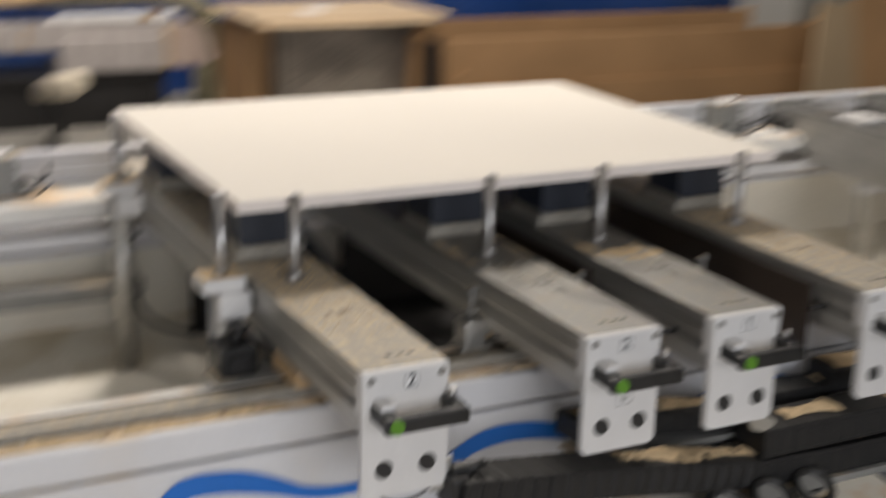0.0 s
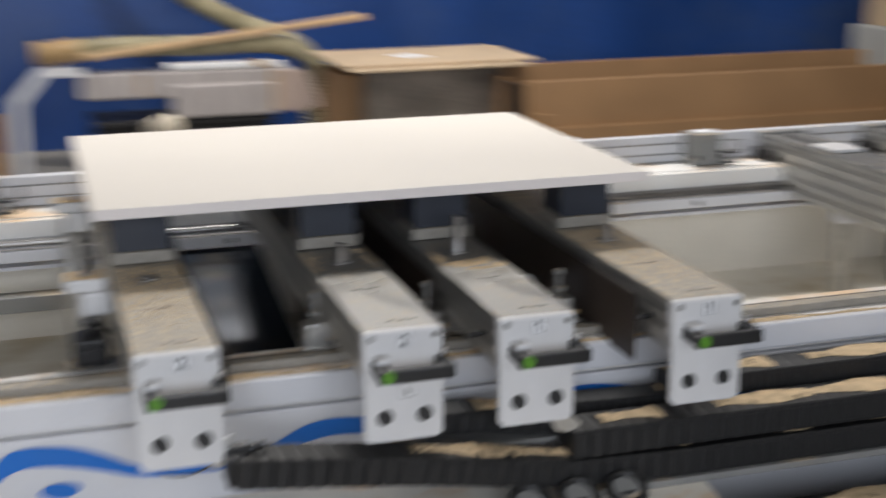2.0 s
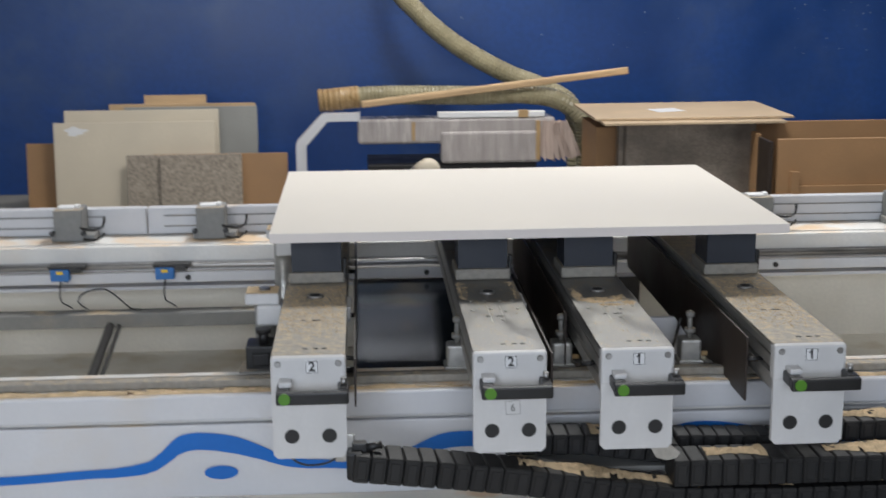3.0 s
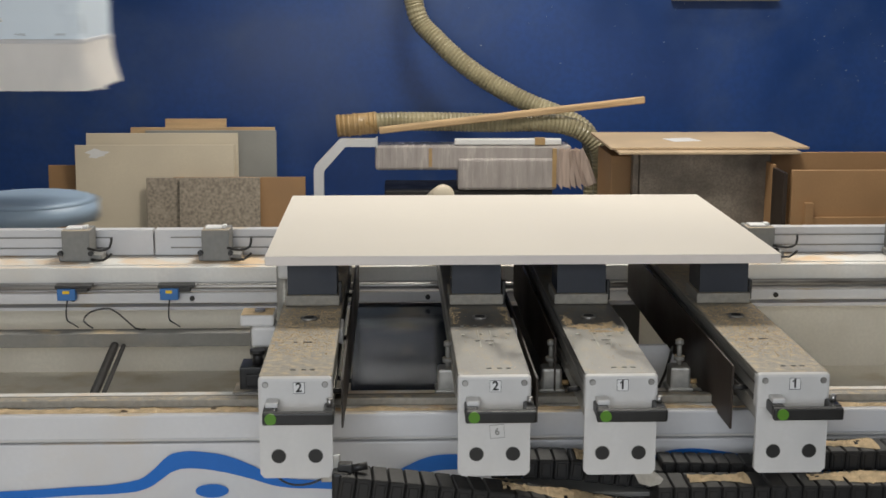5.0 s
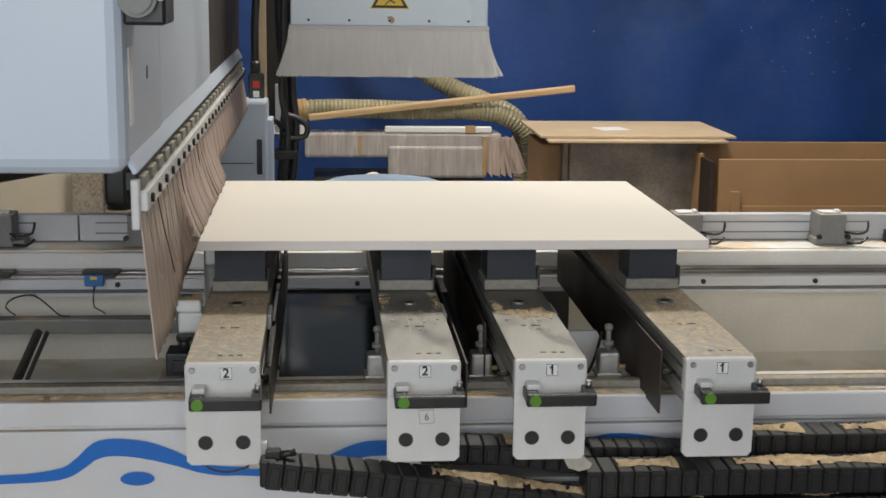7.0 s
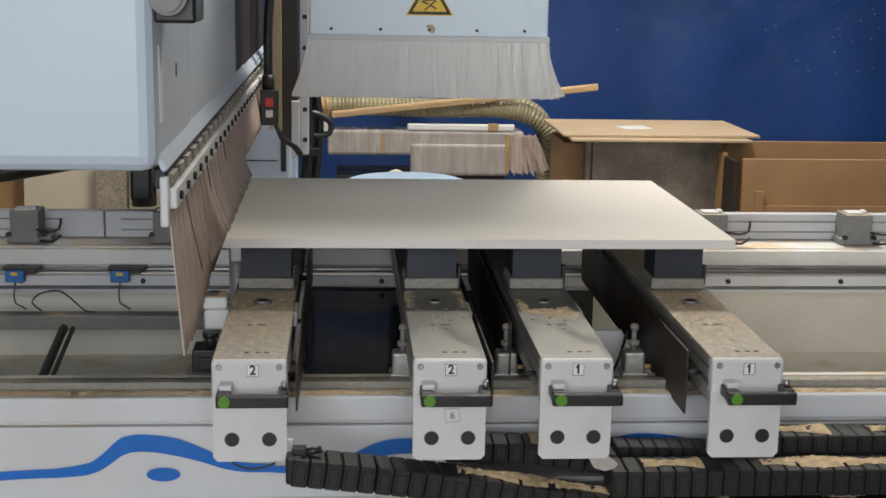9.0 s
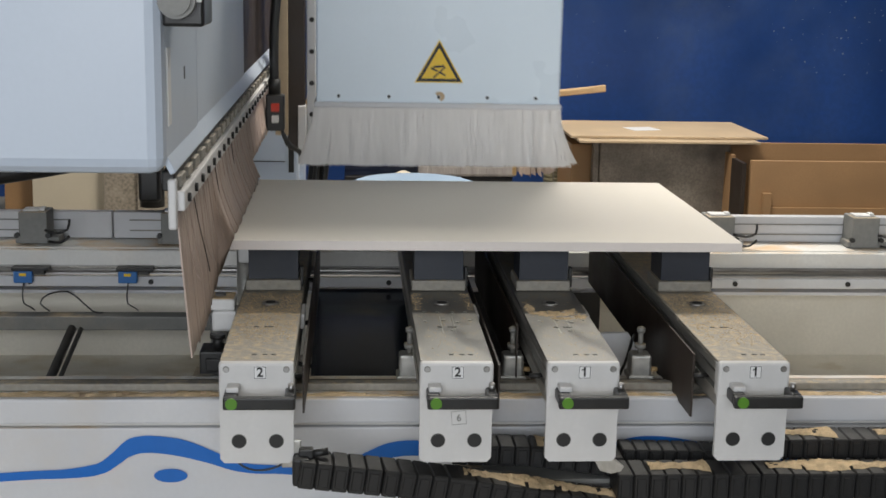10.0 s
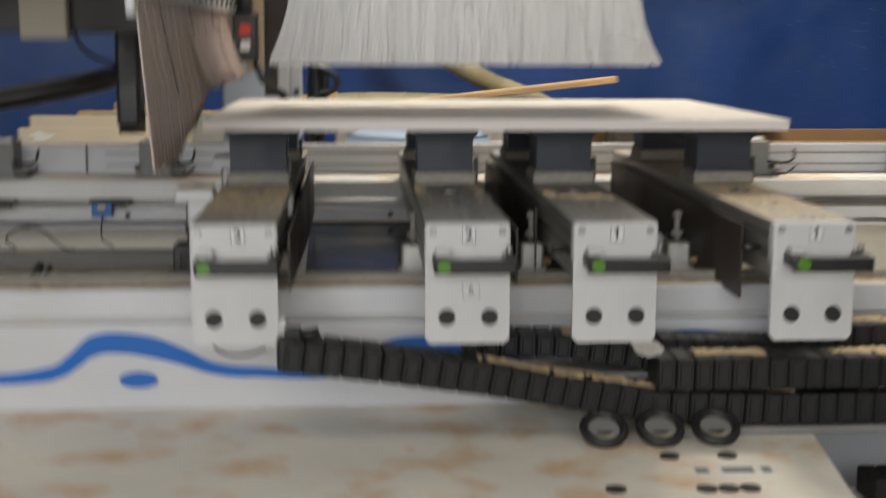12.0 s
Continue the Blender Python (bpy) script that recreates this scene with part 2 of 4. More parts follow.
def set_back(root, k):
    """Sets a thing of the wall side further off and larger by the factor k about a camera position, fitted to its
    view; its feet stay on the floor.
    """
    for ob in [root, *root.children]:
        if ob.type == "MESH":
            for v in ob.data.vertices:
                v.co = VIEW_EYE + k * (v.co - VIEW_EYE)
                v.co.z = max(v.co.z, 0.0)


# A camera position; scaling about it keeps that view unchanged
VIEW_EYE = Vector((0.223, -2.593, 1.54))
BACK = 1.2517


def solid(name, bm, mat, label, category, group="", kind=""):
    return tagged(part(name, bm, mat), label, category, group, kind)


# ---------------------------------------------------------------- the hall
WALL_Y = 6.35
solid("floor", box(-8, 10, -7, 6.6, -0.2, 0), M["concrete"], "dusty grey concrete workshop floor", "floor", kind="structure")
solid("wall_north", box(-8, 10, WALL_Y, WALL_Y + 0.2, 0, 4.5), M["wall"], "dark blue painted wall with scuffs and chips", "wall", kind="structure")
solid("wall_south", box(-8, 10, -7.2, -7, 0, 4.5), M["plaster"], "plain plastered hall wall", "wall", kind="structure")
solid("wall_west", box(-8.2, -8, -7, WALL_Y, 0, 4.5), M["plaster"], "plain plastered hall wall", "wall", kind="structure")
solid("wall_east", box(10, 10.2, -7, WALL_Y, 0, 4.5), M["plaster"], "plain plastered hall wall", "wall", kind="structure")
# The ceiling is unseen, added in dark grey to limit bounced light
solid("ceiling", box(-8, 10, -7, 6.6, 4.5, 4.7), M["concrete"], "unseen grey hall ceiling, kept dark to limit bounced light", "ceiling", kind="structure")
chip_bm = bmesh.new()
for k in range(150):
    x, z, s = (random.gauss(2.95, 0.33) if k < 105 else random.uniform(0.6, 3.6)), random.uniform(0.98, 1.55), random.choice((0.0015, 0.002, 0.003, 0.0055))
    pts = [chip_bm.verts.new((x + s * math.cos(a) * random.uniform(0.5, 1.2), 4.547, z + s * math.sin(a) * random.uniform(0.4, 1))) for a in (0, 1.2, 2.4, 3.7, 5.0)]
    chip_bm.faces.new(pts)
set_back(solid("paint_chips", chip_bm, M["chip"], "small pale chips in the blue wall paint", "paint chips", kind="stuff"), BACK)

# ---------------------------------------------------------------- machine bed
X0, X1 = -3.2, 3.6
bed = thing("machine_bed", "pale grey machining centre bed with long rails and sawdust", "machine bed")
FY = 0.246
part("front_beam", joined(box(X0, X1, FY + 0.012, 0.42, 0.575, 0.608, 0.004), box(X0, X1, FY + 0.02, 0.40, 0.33, 0.57)), M["white_dusty"], bed)
part("front_panel", box(X0, X1, FY, FY + 0.02, 0.10, 0.542, 0.004), M["white"], bed, "smooth pale front panel")
part("upper_fascia", box(X0, X1, FY - 0.004, FY + 0.018, 0.552, 0.609, 0.005), M["white"], bed)
part("front_rail", joined(box(X0, X1, 0.30, 0.325, 0.608, 0.626, 0.003), box(X0, X1, 0.345, 0.36, 0.608, 0.617, 0.002)), M["alu_dusty"], bed, "dusty steel guide rail")
part("rail_groove", box(X0, X1, 0.326, 0.344, 0.606, 0.611), M["brown"], bed)
# A dark brown strip painted as the shade behind the rail
part("rail_shadow_gap", box(X0, X1, 0.361, 0.384, 0.604, 0.6105), M["brown"], bed)
ledge = bmesh.new()
rows = []
for i in range(520):
    x = X0 + (X1 - X0) * i / 519
    lush = 1.0 if x < -0.05 else 0.45 + 0.4 * math.sin(x * 11)
    y1 = 0.264 + 0.032 * max(0.08, lush + 0.25 * math.sin(x * 37))
    rows.append([ledge.verts.new((x, 0.2615 + (y1 - 0.2615) * u + random.uniform(-0.001, 0.001), 0.6088 + (random.uniform(0.0005, 0.005) if 0 < u < 1 else 0))) for u in (0, 0.33, 0.66, 1)])
for r, q in zip(rows, rows[1:]):
    for j in range(3):
        if random.random() > 0.07:
            ledge.faces.new((r[j], q[j], q[j + 1], r[j + 1]))
tagged(part("sawdust", ledge, M["sawdust"], bed, "pale sawdust along the ledge"), kind="stuff")
part("trough_floor", box(X0, X1, 0.40, 2.05, 0.29, 0.31), M["trough"], bed, "pale dusty trough floor")
part("trough_wall", box(X0, X1, 1.60, 1.62, 0.31, 0.56), M["trough"], bed)
part("rear_beam", joined(box(X0, X1, 1.47, 1.80, 0.655, 0.69, 0.004), box(X0, X1, 1.445, 1.475, 0.632, 0.686, 0.006)), M["white_dusty"], bed)
part("rear_rail", joined(rod((X0, 1.43, 0.629), (X1, 1.43, 0.629), 0.009), box(X0, X1, 1.44, 1.475, 0.612, 0.640)), M["steel"], bed, "bright steel rear rail")
part("rear_strip", box(X0, X1, 1.412, 1.43, 0.580, 0.612, 0.003), M["white"], bed)
part("rear_soffit", box(X0, X1, 1.43, 1.60, 0.555, 0.565), M["white"], bed)
part("cross_tube", box(X0, -0.02, 1.34, 1.40, 0.462, 0.505, 0.004), M["grey"], bed, "grey square cross tube")
for k in range(18):
    x = -2.9 + k * 0.36
    part("rail_bolt", rod((x, 1.406, 0.596), (x, 1.413, 0.596), 0.008, 10), M["ink"], bed)
fence = thing("rear_fence", "pale grey slotted aluminium fence along the bed", "fence")
for k, x in enumerate((-3.2, -1.86, -0.52, 0.82, 2.16)):
    part("fence_rail", box(x, x + 1.335, 1.60, 1.64, 0.692, 0.775, 0.003), M["white"], fence)
    for z in (0.715, 0.748):
        part("slot", box(x + 0.05, x + 1.2, 1.597, 1.602, z, z + 0.004), M["grey"], fence)
for x in (-1.9, -0.79, -0.36, 1.35, 1.82):
    stop = thing("stop_block", "grey metal stop block with black fittings", "stop block", "stop blocks on the fence", at=(x, 0, 0))
    part("body", box(0, 0.086, 1.505, 1.60, 0.692, 0.79, 0.003), M["grey"], stop)
    part("top_clip", joined(box(0.01, 0.06, 1.52, 1.57, 0.79, 0.796, 0.002), box(0.06, 0.075, 1.53, 1.56, 0.79, 0.80, 0.002)), M["label"], stop)
    part("foot", box(-0.012, 0.12, 1.51, 1.58, 0.692, 0.712, 0.003), M["grey"], stop)
    for xx in (-0.004, 0.09):
        part("knob", rod((xx, 1.49, 0.72), (xx, 1.505, 0.72), 0.008, 10), M["black"], stop)
    part("hose_tail", joined(tube([(0.08, 1.50, 0.735), (0.12, 1.49, 0.73), (0.15, 1.49, 0.74), (0.155, 1.50, 0.77)], 0.004, 6), tube([(0.09, 1.50, 0.70), (0.13, 1.49, 0.70), (0.155, 1.49, 0.72)], 0.004, 6)), M["black"], stop)
for x in (-0.755, -0.446, -1.06):
    clip = thing("sensor_clip", "blue plastic sensor clip on the rear rail", "sensor clip", "clips on the rear rail", at=(x, 0, 0))
    part("body", box(-0.028, 0.028, 1.385, 1.412, 0.596, 0.632, 0.003), M["clip"], clip)
    part("jaw", joined(box(-0.035, 0.075, 1.39, 1.43, 0.632, 0.642, 0.002), box(0.03, 0.065, 1.385, 1.412, 0.622, 0.634, 0.002)), M["black"], clip)
    part("mark", box(-0.01, 0.01, 1.383, 1.386, 0.618, 0.627), M["yellow"], clip)
    part("cable", tube([(0, 1.40, 0.60), (-0.004, 1.39, 0.56), (-0.003, 1.40, 0.53), (0.012, 1.41, 0.517), (0.025, 1.415, 0.505)], 0.0022, 6), M["black"], clip)
solid("loose_cable", tube([(-0.68, 1.39, 0.509), (-0.71, 1.40, 0.53), (-0.69, 1.41, 0.555), (-0.63, 1.41, 0.565), (-0.585, 1.40, 0.535), (-0.55, 1.385, 0.509), (-0.52, 1.38, 0.508)], 0.0025, 6), M["black"], "thin black cable looped over the grey tube", "cable")
strut = thing("bed_strut", "dark steel strut across the trough", "strut")
part("bar", joined(rod((-0.607, 1.36, 0.47), (-0.598, 0.60, 0.345), 0.013, 10), rod((-0.580, 1.36, 0.47), (-0.572, 0.60, 0.345), 0.007, 8)), M["dark"], strut)
part("foot_plate", box(-0.70, -0.53, 0.52, 0.64, 0.311, 0.335, 0.006), M["grey"], strut)

# painted wave and oval on the front panel
# a ribbon: centre line x z and half width, bent smoothly
wave = [(-3.0, 0.42, 0.012), (-1.2, 0.43, 0.010), (-0.70, 0.425, 0.010), (-0.467, 0.435, 0.010), (-0.395, 0.438, 0.011), (-0.330, 0.448, 0.014), (-0.294, 0.470, 0.017), (-0.263, 0.496, 0.020), (-0.231, 0.505, 0.020), (-0.186, 0.503, 0.020), (-0.138, 0.494, 0.020), (-0.083, 0.475, 0.016), (-0.038, 0.456, 0.012), (0.010, 0.447, 0.011), (0.058, 0.445, 0.010), (0.13, 0.440, 0.009), (0.20, 0.444, 0.011), (0.26, 0.468, 0.016), (0.31, 0.488, 0.018), (0.37, 0.494, 0.018), (0.45, 0.484, 0.017), (0.55, 0.455, 0.012), (0.66, 0.445, 0.010), (0.76, 0.465, 0.014), (0.84, 0.492, 0.020), (0.906, 0.500, 0.020), (1.0, 0.49, 0.018), (1.2, 0.455, 0.012), (1.6, 0.44, 0.010), (2.4, 0.46, 0.014), (3.4, 0.45, 0.010)]
wave_bm = bmesh.new()
rows_w = []
for i in range(len(wave) - 1):
    p = [Vector(wave[min(max(k, 0), len(wave) - 1)]) for k in (i - 1, i, i + 1, i + 2)]
    for k in range(5):
        t = k / 5
        c = 0.5 * (2 * p[1] + (p[2] - p[0]) * t + (2 * p[0] - 5 * p[1] + 4 * p[2] - p[3]) * t * t + (3 * p[1] - p[0] - 3 * p[2] + p[3]) * t ** 3)
        d = (p[2] - p[1]).to_2d()
        d = Vector((d.x, d.y)).normalized()
        nx, nz = -d.y * 0.6, d.x
        rows_w.append((wave_bm.verts.new((c.x + nx * c.z, FY - 0.004, c.y + nz * c.z)), wave_bm.verts.new((c.x - nx * c.z, FY - 0.004, c.y - nz * c.z))))
for a, b in zip(rows_w, rows_w[1:]):
    wave_bm.faces.new((a[0], a[1], b[1], b[0]))
part("painted_wave", wave_bm, M["blue"], bed, "bright blue painted wave")
for ox, oz in ((-0.172, 0.432), (0.93, 0.44)):
    oval = bmesh.new()
    oval.faces.new([oval.verts.new((ox + 0.037 * math.cos(a), FY - 0.004, oz + 0.016 * math.sin(a))) for a in [2 * math.pi * k / 28 for k in range(28)]])
    part("painted_oval", oval, M["blue"], bed)

# plinth before the bed
plinth = thing("plinth", "cream dusty plinth cover with ports before the bed", "plinth")
part("cover", prism([(X0, -0.48), (1.0, -0.48), (1.085, 0.12), (1.10, FY - 0.003), (X0, FY - 0.003)], 0.0, 0.375, "z"), M["plinth"], plinth)
for x, y in ((0.779, -0.106), (0.879, -0.107), (0.655, -0.27), (0.80, -0.275), (0.835, -0.275), (0.87, -0.275)):
    part("port", rod((x, y, 0.374), (x, y, 0.378), 0.017, 20), M["dark"], plinth)
for x0, x1 in ((0.80, 0.83), (0.845, 0.905), (0.912, 0.935)):
    part("sticker", box(x0, x1, -0.205, -0.165, 0.375, 0.3765), M["label"], plinth)
    part("print_bar", box(x0 + 0.004, x1 - 0.004, -0.20, -0.172, 0.3765, 0.377), M["grey"], plinth)
for x in (0.681, 0.782, 0.882):
    g = thing("round_gauge", "round gauge with a thick black rim", "gauge", "gauges on the plinth", at=(x, -0.012, 0.377))
    ringbm = bmesh.new()
    n1, n2 = 28, 8
    vs = [[ringbm.verts.new(((0.036 + 0.008 * math.cos(b)) * math.cos(a), (0.036 + 0.008 * math.cos(b)) * math.sin(a) , 0.012 + 0.010 * math.sin(b))) for b in [2 * math.pi * j / n2 for j in range(n2)]] for a in [2 * math.pi * i / n1 for i in range(n1)]]
    for i in range(n1):
        for j in range(n2):
            f = ringbm.faces.new((vs[i][j], vs[(i + 1) % n1][j], vs[(i + 1) % n1][(j + 1) % n2], vs[i][(j + 1) % n2]))
            f.smooth = True
    tilt = pose(0, 0, 0.012, 28, 0, 0)
    part("rim", turned(ringbm, tilt), M["black"], g)
    part("dial", turned(rod((0, 0, 0.0), (0, 0, 0.012), 0.035, 24), tilt), M["grey"], g)
    part("base", rod((0, 0.0, -0.002), (0, 0.0, 0.02), 0.02, 12), M["black"], g)

# ---------------------------------------------------------------- cable chains
def chain(name, path, height, depth, pitch, label, dusty):
    root = thing(name, label, "cable chain", "cable chains before the bed")
    w = pitch * 0.485
    me_link = bpy.data.meshes.new("link")
    bm = joined(box(-w, w, -depth / 2, depth / 2, -height / 2, height / 2, 0.003, 1), box(-w * 0.7, w * 0.7, -depth / 2 - 0.002, depth / 2 + 0.002, -height * 0.38, height * 0.38, 0.003, 1))
    bm.to_mesh(me_link)
    bm.free()
    me_link.materials.append(M["chain"])
    pts = [Vector(p) for p in path]
    left = 0.0
    k = 0
    for a, b in zip(pts, pts[1:]):
        length, d = (b - a).length, (b - a).normalized()
        ang = math.atan2(-d.z, math.hypot(d.x, d.y))
        s = left
        while s < length:
            link = new("link", me_link)
            link.parent = root
            m = Matrix.Translation(a + d * s) @ Euler((0, ang + random.uniform(-0.008, 0.008), math.atan2(d.y, d.x) + random.uniform(-0.008, 0.008))).to_matrix().to_4x4()
            link.matrix_basis = m
            s += pitch
            k += 1
        left = s - length
    # sawdust lying on top: one uneven strip with gaps, broken by the seams
    dust = bmesh.new()
    for a, b in zip(pts, pts[1:]):
        n = max(2, int((b - a).length / 0.008))
        rows = []
        for i in range(n + 1):
            p = a.lerp(b, i / n)
            ph = p.x * 9 + height * 200
            have = 0.5 + 0.3 * math.sin(ph) + 0.3 * math.sin(2.7 * ph + 1) < dusty
            half = depth * (0.30 + 0.12 * math.sin(ph * 3.1) + random.uniform(-0.05, 0.05)) if have else 0.002
            rows.append([dust.verts.new((p.x, p.y + half * u + depth * 0.06, p.z + height / 2 + 0.0012 + (0 if abs(u) == 1 or not have else random.uniform(0.001, 0.006)))) for u in (-1, -0.5, 0, 0.5, 1)])
        for r, q in zip(rows, rows[1:]):
            for j in range(4):
                if random.random() > 0.025 and (r[4].co - r[0].co).length > 0.01 and (q[4].co - q[0].co).length > 0.01:
                    dust.faces.new((r[j], q[j], q[j + 1], r[j + 1]))
    bmesh.ops.recalc_face_normals(dust, faces=dust.faces[:])
    tagged(part("sawdust", dust, M["sawdust"], root, "pale sawdust"), kind="stuff")
    return root


A_LOW = [(0.135, 0.0, 0.540), (0.30, 0.012, 0.517), (0.46, 0.03, 0.490), (0.62, 0.045, 0.458), (0.78, 0.06, 0.427), (1.0, 0.06, 0.420), (3.2, 0.06, 0.420)]
chain("cable_chain", A_LOW[:3], 0.056, 0.085, 0.034, "black plastic cable chain hung from a console", 0.15)
chain("cable_chain", A_LOW[2:], 0.056, 0.085, 0.034, "black plastic cable chain sagging under the consoles", 0.8)
chain("cable_chain", [(0.80, 0.06, 0.487), (3.2, 0.06, 0.487)], 0.058, 0.09, 0.034, "black plastic cable chain strewn with sawdust", 0.75)
chain("cable_chain", [(0.46, 0.165, 0.52), (0.62, 0.165, 0.515), (0.80, 0.16, 0.492)], 0.045, 0.08, 0.034, "black plastic cable chain strewn with sawdust", 0.85)
chain("cable_chain", [(0.83, 0.17, 0.512), (1.04, 0.17, 0.506)], 0.03, 0.07, 0.03, "thin black cable chain beside the bed", 0.35)
chain("cable_chain", [(1.06, 0.165, 0.53), (3.2, 0.165, 0.53)], 0.045, 0.085, 0.034, "black plastic cable chain strewn with sawdust", 0.85)
chain("cable_chain", [(1.16, -0.06, 0.30), (3.2, -0.06, 0.30)], 0.05, 0.09, 0.034, "lower black cable chain beside the plinth", 0.6)
solid("chain_tray", joined(box(0.80, 3.2, 0.01, 0.115, 0.376, 0.39, 0.002), box(0.46, 3.2, 0.12, 0.215, 0.455, 0.466, 0.002)), M["grey"], "grey sheet tray under the cable chains", "cable tray")
solid("lower_tray", box(1.12, 3.2, -0.12, 0.02, 0.0, 0.272, 0.004), M["white"], "pale tray under the lower chain", "cable tray")
bracket = thing("chain_bracket", "black bracket holding the chain end", "bracket")
part("plate", box(0.108, 0.142, -0.03, 0.03, 0.512, 0.572, 0.006), M["chain"], bracket)
part("hanger", box(0.085, 0.125, 0.005, 0.012, 0.54, 0.60, 0.003), M["alu"], bracket)
part("bolt", rod((0.12, -0.024, 0.53), (0.12, -0.018, 0.53), 0.008, 12), M["steel"], bracket)
part("plug", joined(rod((0.145, 0.0, 0.572), (0.18, 0.0, 0.578), 0.008, 10), box(0.12, 0.15, -0.012, 0.012, 0.565, 0.585, 0.003)), M["black"], bracket)
bracket2 = thing("white_bracket", "white bent bracket under a console", "bracket")
part("plate", prism([(0.728, 0.556), (0.775, 0.552), (0.792, 0.538), (0.785, 0.528), (0.765, 0.523), (0.742, 0.530)], 0.006, 0.016), M["alu"], bracket2)

# ---------------------------------------------------------------- consoles
BARS = [(0.0, "2", 1), (0.403, "2", 1), (0.662, "1", -1), (1.016, "1", -1)]
L, R, MID = -0.038, 0.110, 0.036
PIN_Y = 0.476
pins = []


def extrusion(y0, y1):
    side = [(R, 0.758), (R, 0.742), (R - 0.010, 0.742), (R - 0.010, 0.735), (R - 0.002, 0.735), (R - 0.002, 0.712), (R - 0.014, 0.712), (R - 0.014, 0.698), (R - 0.002, 0.698), (R - 0.002, 0.672), (R - 0.012, 0.668), (R - 0.012, 0.655)]
    other = [(2 * MID - x, z) for x, z in side][::-1]
    return prism(side + other, y0, y1)


def cup(y, parent):
    base = part("cup_base", box(MID - 0.067, MID + 0.067, y, y + 0.13, 0.767, 0.794, 0.004), M["alu_dusty"], parent)
    b = prism([(MID - 0.060, 0.795), (MID + 0.060, 0.795), (MID + 0.060, 0.866), (MID + 0.070, 0.874), (MID + 0.072, 0.891), (MID - 0.072, 0.891), (MID - 0.070, 0.874), (MID - 0.060, 0.866)], y + 0.006, y + 0.124)
    part("suction_cup", b, M["cup"], parent, "slate blue suction cup")
    part("cup_lever", box(MID + 0.064, MID + 0.072, y + 0.01, y + 0.03, 0.775, 0.825, 0.002), M["black"], parent)


def console(n, X, digit, plate_side):
    dusty = M["alu_dusty"] if n in (0, 3) else M["alu_top"]
    c = thing("console", f"aluminium work console numbered {digit} with a black handle" + (", dusted with sawdust" if n in (0, 3) else ", bare metal top"), "console", "consoles carrying the panel", at=(X, 0, 0))
    part("rail_profile", extrusion(0.012, 1.50), M["alu"], c, "slotted aluminium profile")
    part("top_plate", box(L, R, 0.012, 1.50, 0.758, 0.766, 0.0015), dusty, c)
    cap = part("end_cap", joined(box(L - 0.001, R + 0.001, -0.002, 0.03, 0.69, 0.7655, 0.006)), M["cap"], c, "white moulded end cap")
    for x in (L + 0.014, R - 0.014):
        part("screw", rod((x, -0.006, 0.752), (x, -0.001, 0.752), 0.0048, 12), M["steel"], cap)
        part("screw_recess", rod((x, -0.0032, 0.752), (x, 0.0, 0.752), 0.0066, 14), M["grey"], cap)
    LX = MID + (0.006 if n == 0 else 0.0)
    lab = part("number_label", box(LX - 0.0115, LX + 0.0145, -0.0035, -0.002, 0.732, 0.759), M["label"], cap)
    part("digit", joined(text(digit, 0.027, pose(LX + 0.0015, -0.0037, 0.7455, 90)), *([turned(box(-0.0065, 0.0, -0.0043, -0.0034, -0.0014, 0.0014), pose(LX + 0.001, 0, 0.7535, 0, -38))] if digit == "1" else []), *[box(LX - 0.0105 + a, LX - 0.0105 + b, -0.0042, -0.0036, 0.733 + d, 0.733 + e) for a, b, d, e in ((0, 0.024, 0, 0.001), (0, 0.024, 0.024, 0.025), (0, 0.001, 0, 0.025), (0.023, 0.024, 0, 0.025))]), M["ink"], lab)
    face = part("face_plate", prism([(L, 0.695), (L, 0.562), (L + 0.009, 0.553), (R - 0.009, 0.553), (R, 0.562), (R, 0.695)], 0.0, 0.012), M["cap"], c, "white face plate")
    for x in (0.0, 0.075):
        part("hole", joined(rod((x, -0.0012, 0.6), (x, 0.004, 0.6), 0.0142, 24)), M["ink"], face)
        part("rim", rod((x, -0.0006, 0.6), (x, 0.004, 0.6), 0.0155, 24), M["grey"], face)
    for x in (0.02, 0.09):
        part("rivet", rod((x, -0.003, 0.683), (x, 0.0, 0.683), 0.004, 10), M["grey"], face)
    hx0 = (-0.026, -0.026, -0.022, -0.020)[n]
    h = part("handle", joined(box(hx0, hx0 + 0.142, -0.064, -0.046, 0.686, 0.712, 0.004), box(hx0, hx0 + 0.026, -0.05, 0.0, 0.69, 0.714, 0.004), box(hx0 + 0.12, hx0 + 0.142, -0.05, 0.0, 0.69, 0.714, 0.004)), M["black"], c, "black plastic handle")
    part("handle_mount", box(hx0 + 0.004, hx0 + 0.03, -0.036, 0.0, 0.713, 0.724, 0.003), M["cap"], h)
    part("handle_mount", rod((hx0 + 0.132, -0.02, 0.712), (hx0 + 0.132, -0.02, 0.728), 0.006, 10), M["steel"], h)
    part("button", rod((hx0 + 0.017, -0.068, 0.700), (hx0 + 0.017, -0.060, 0.700), 0.0115, 20), M["green"], h, "green push button")
    side = R + 0.016 if plate_side > 0 else L - 0.020
    part("side_plate", prism([((0.05, 0.05, 0.36, 0.13)[n], 0.745), ((0.05, 0.05, 0.36, 0.13)[n], (0.642, 0.65, 0.62, 0.604)[n]), (0.9, 0.60), (1.42, 0.60), (1.42, 0.745)], side, side + 0.004, "x"), M["brown"], c, "dark brown side plate")
    for y in (0.12, 0.55, 1.0):
        part("spacer", rod((R - 0.012 if plate_side > 0 else side, y, 0.70), (side if plate_side > 0 else L + 0.012, y, 0.70), 0.006, 8), M["dark"], c)
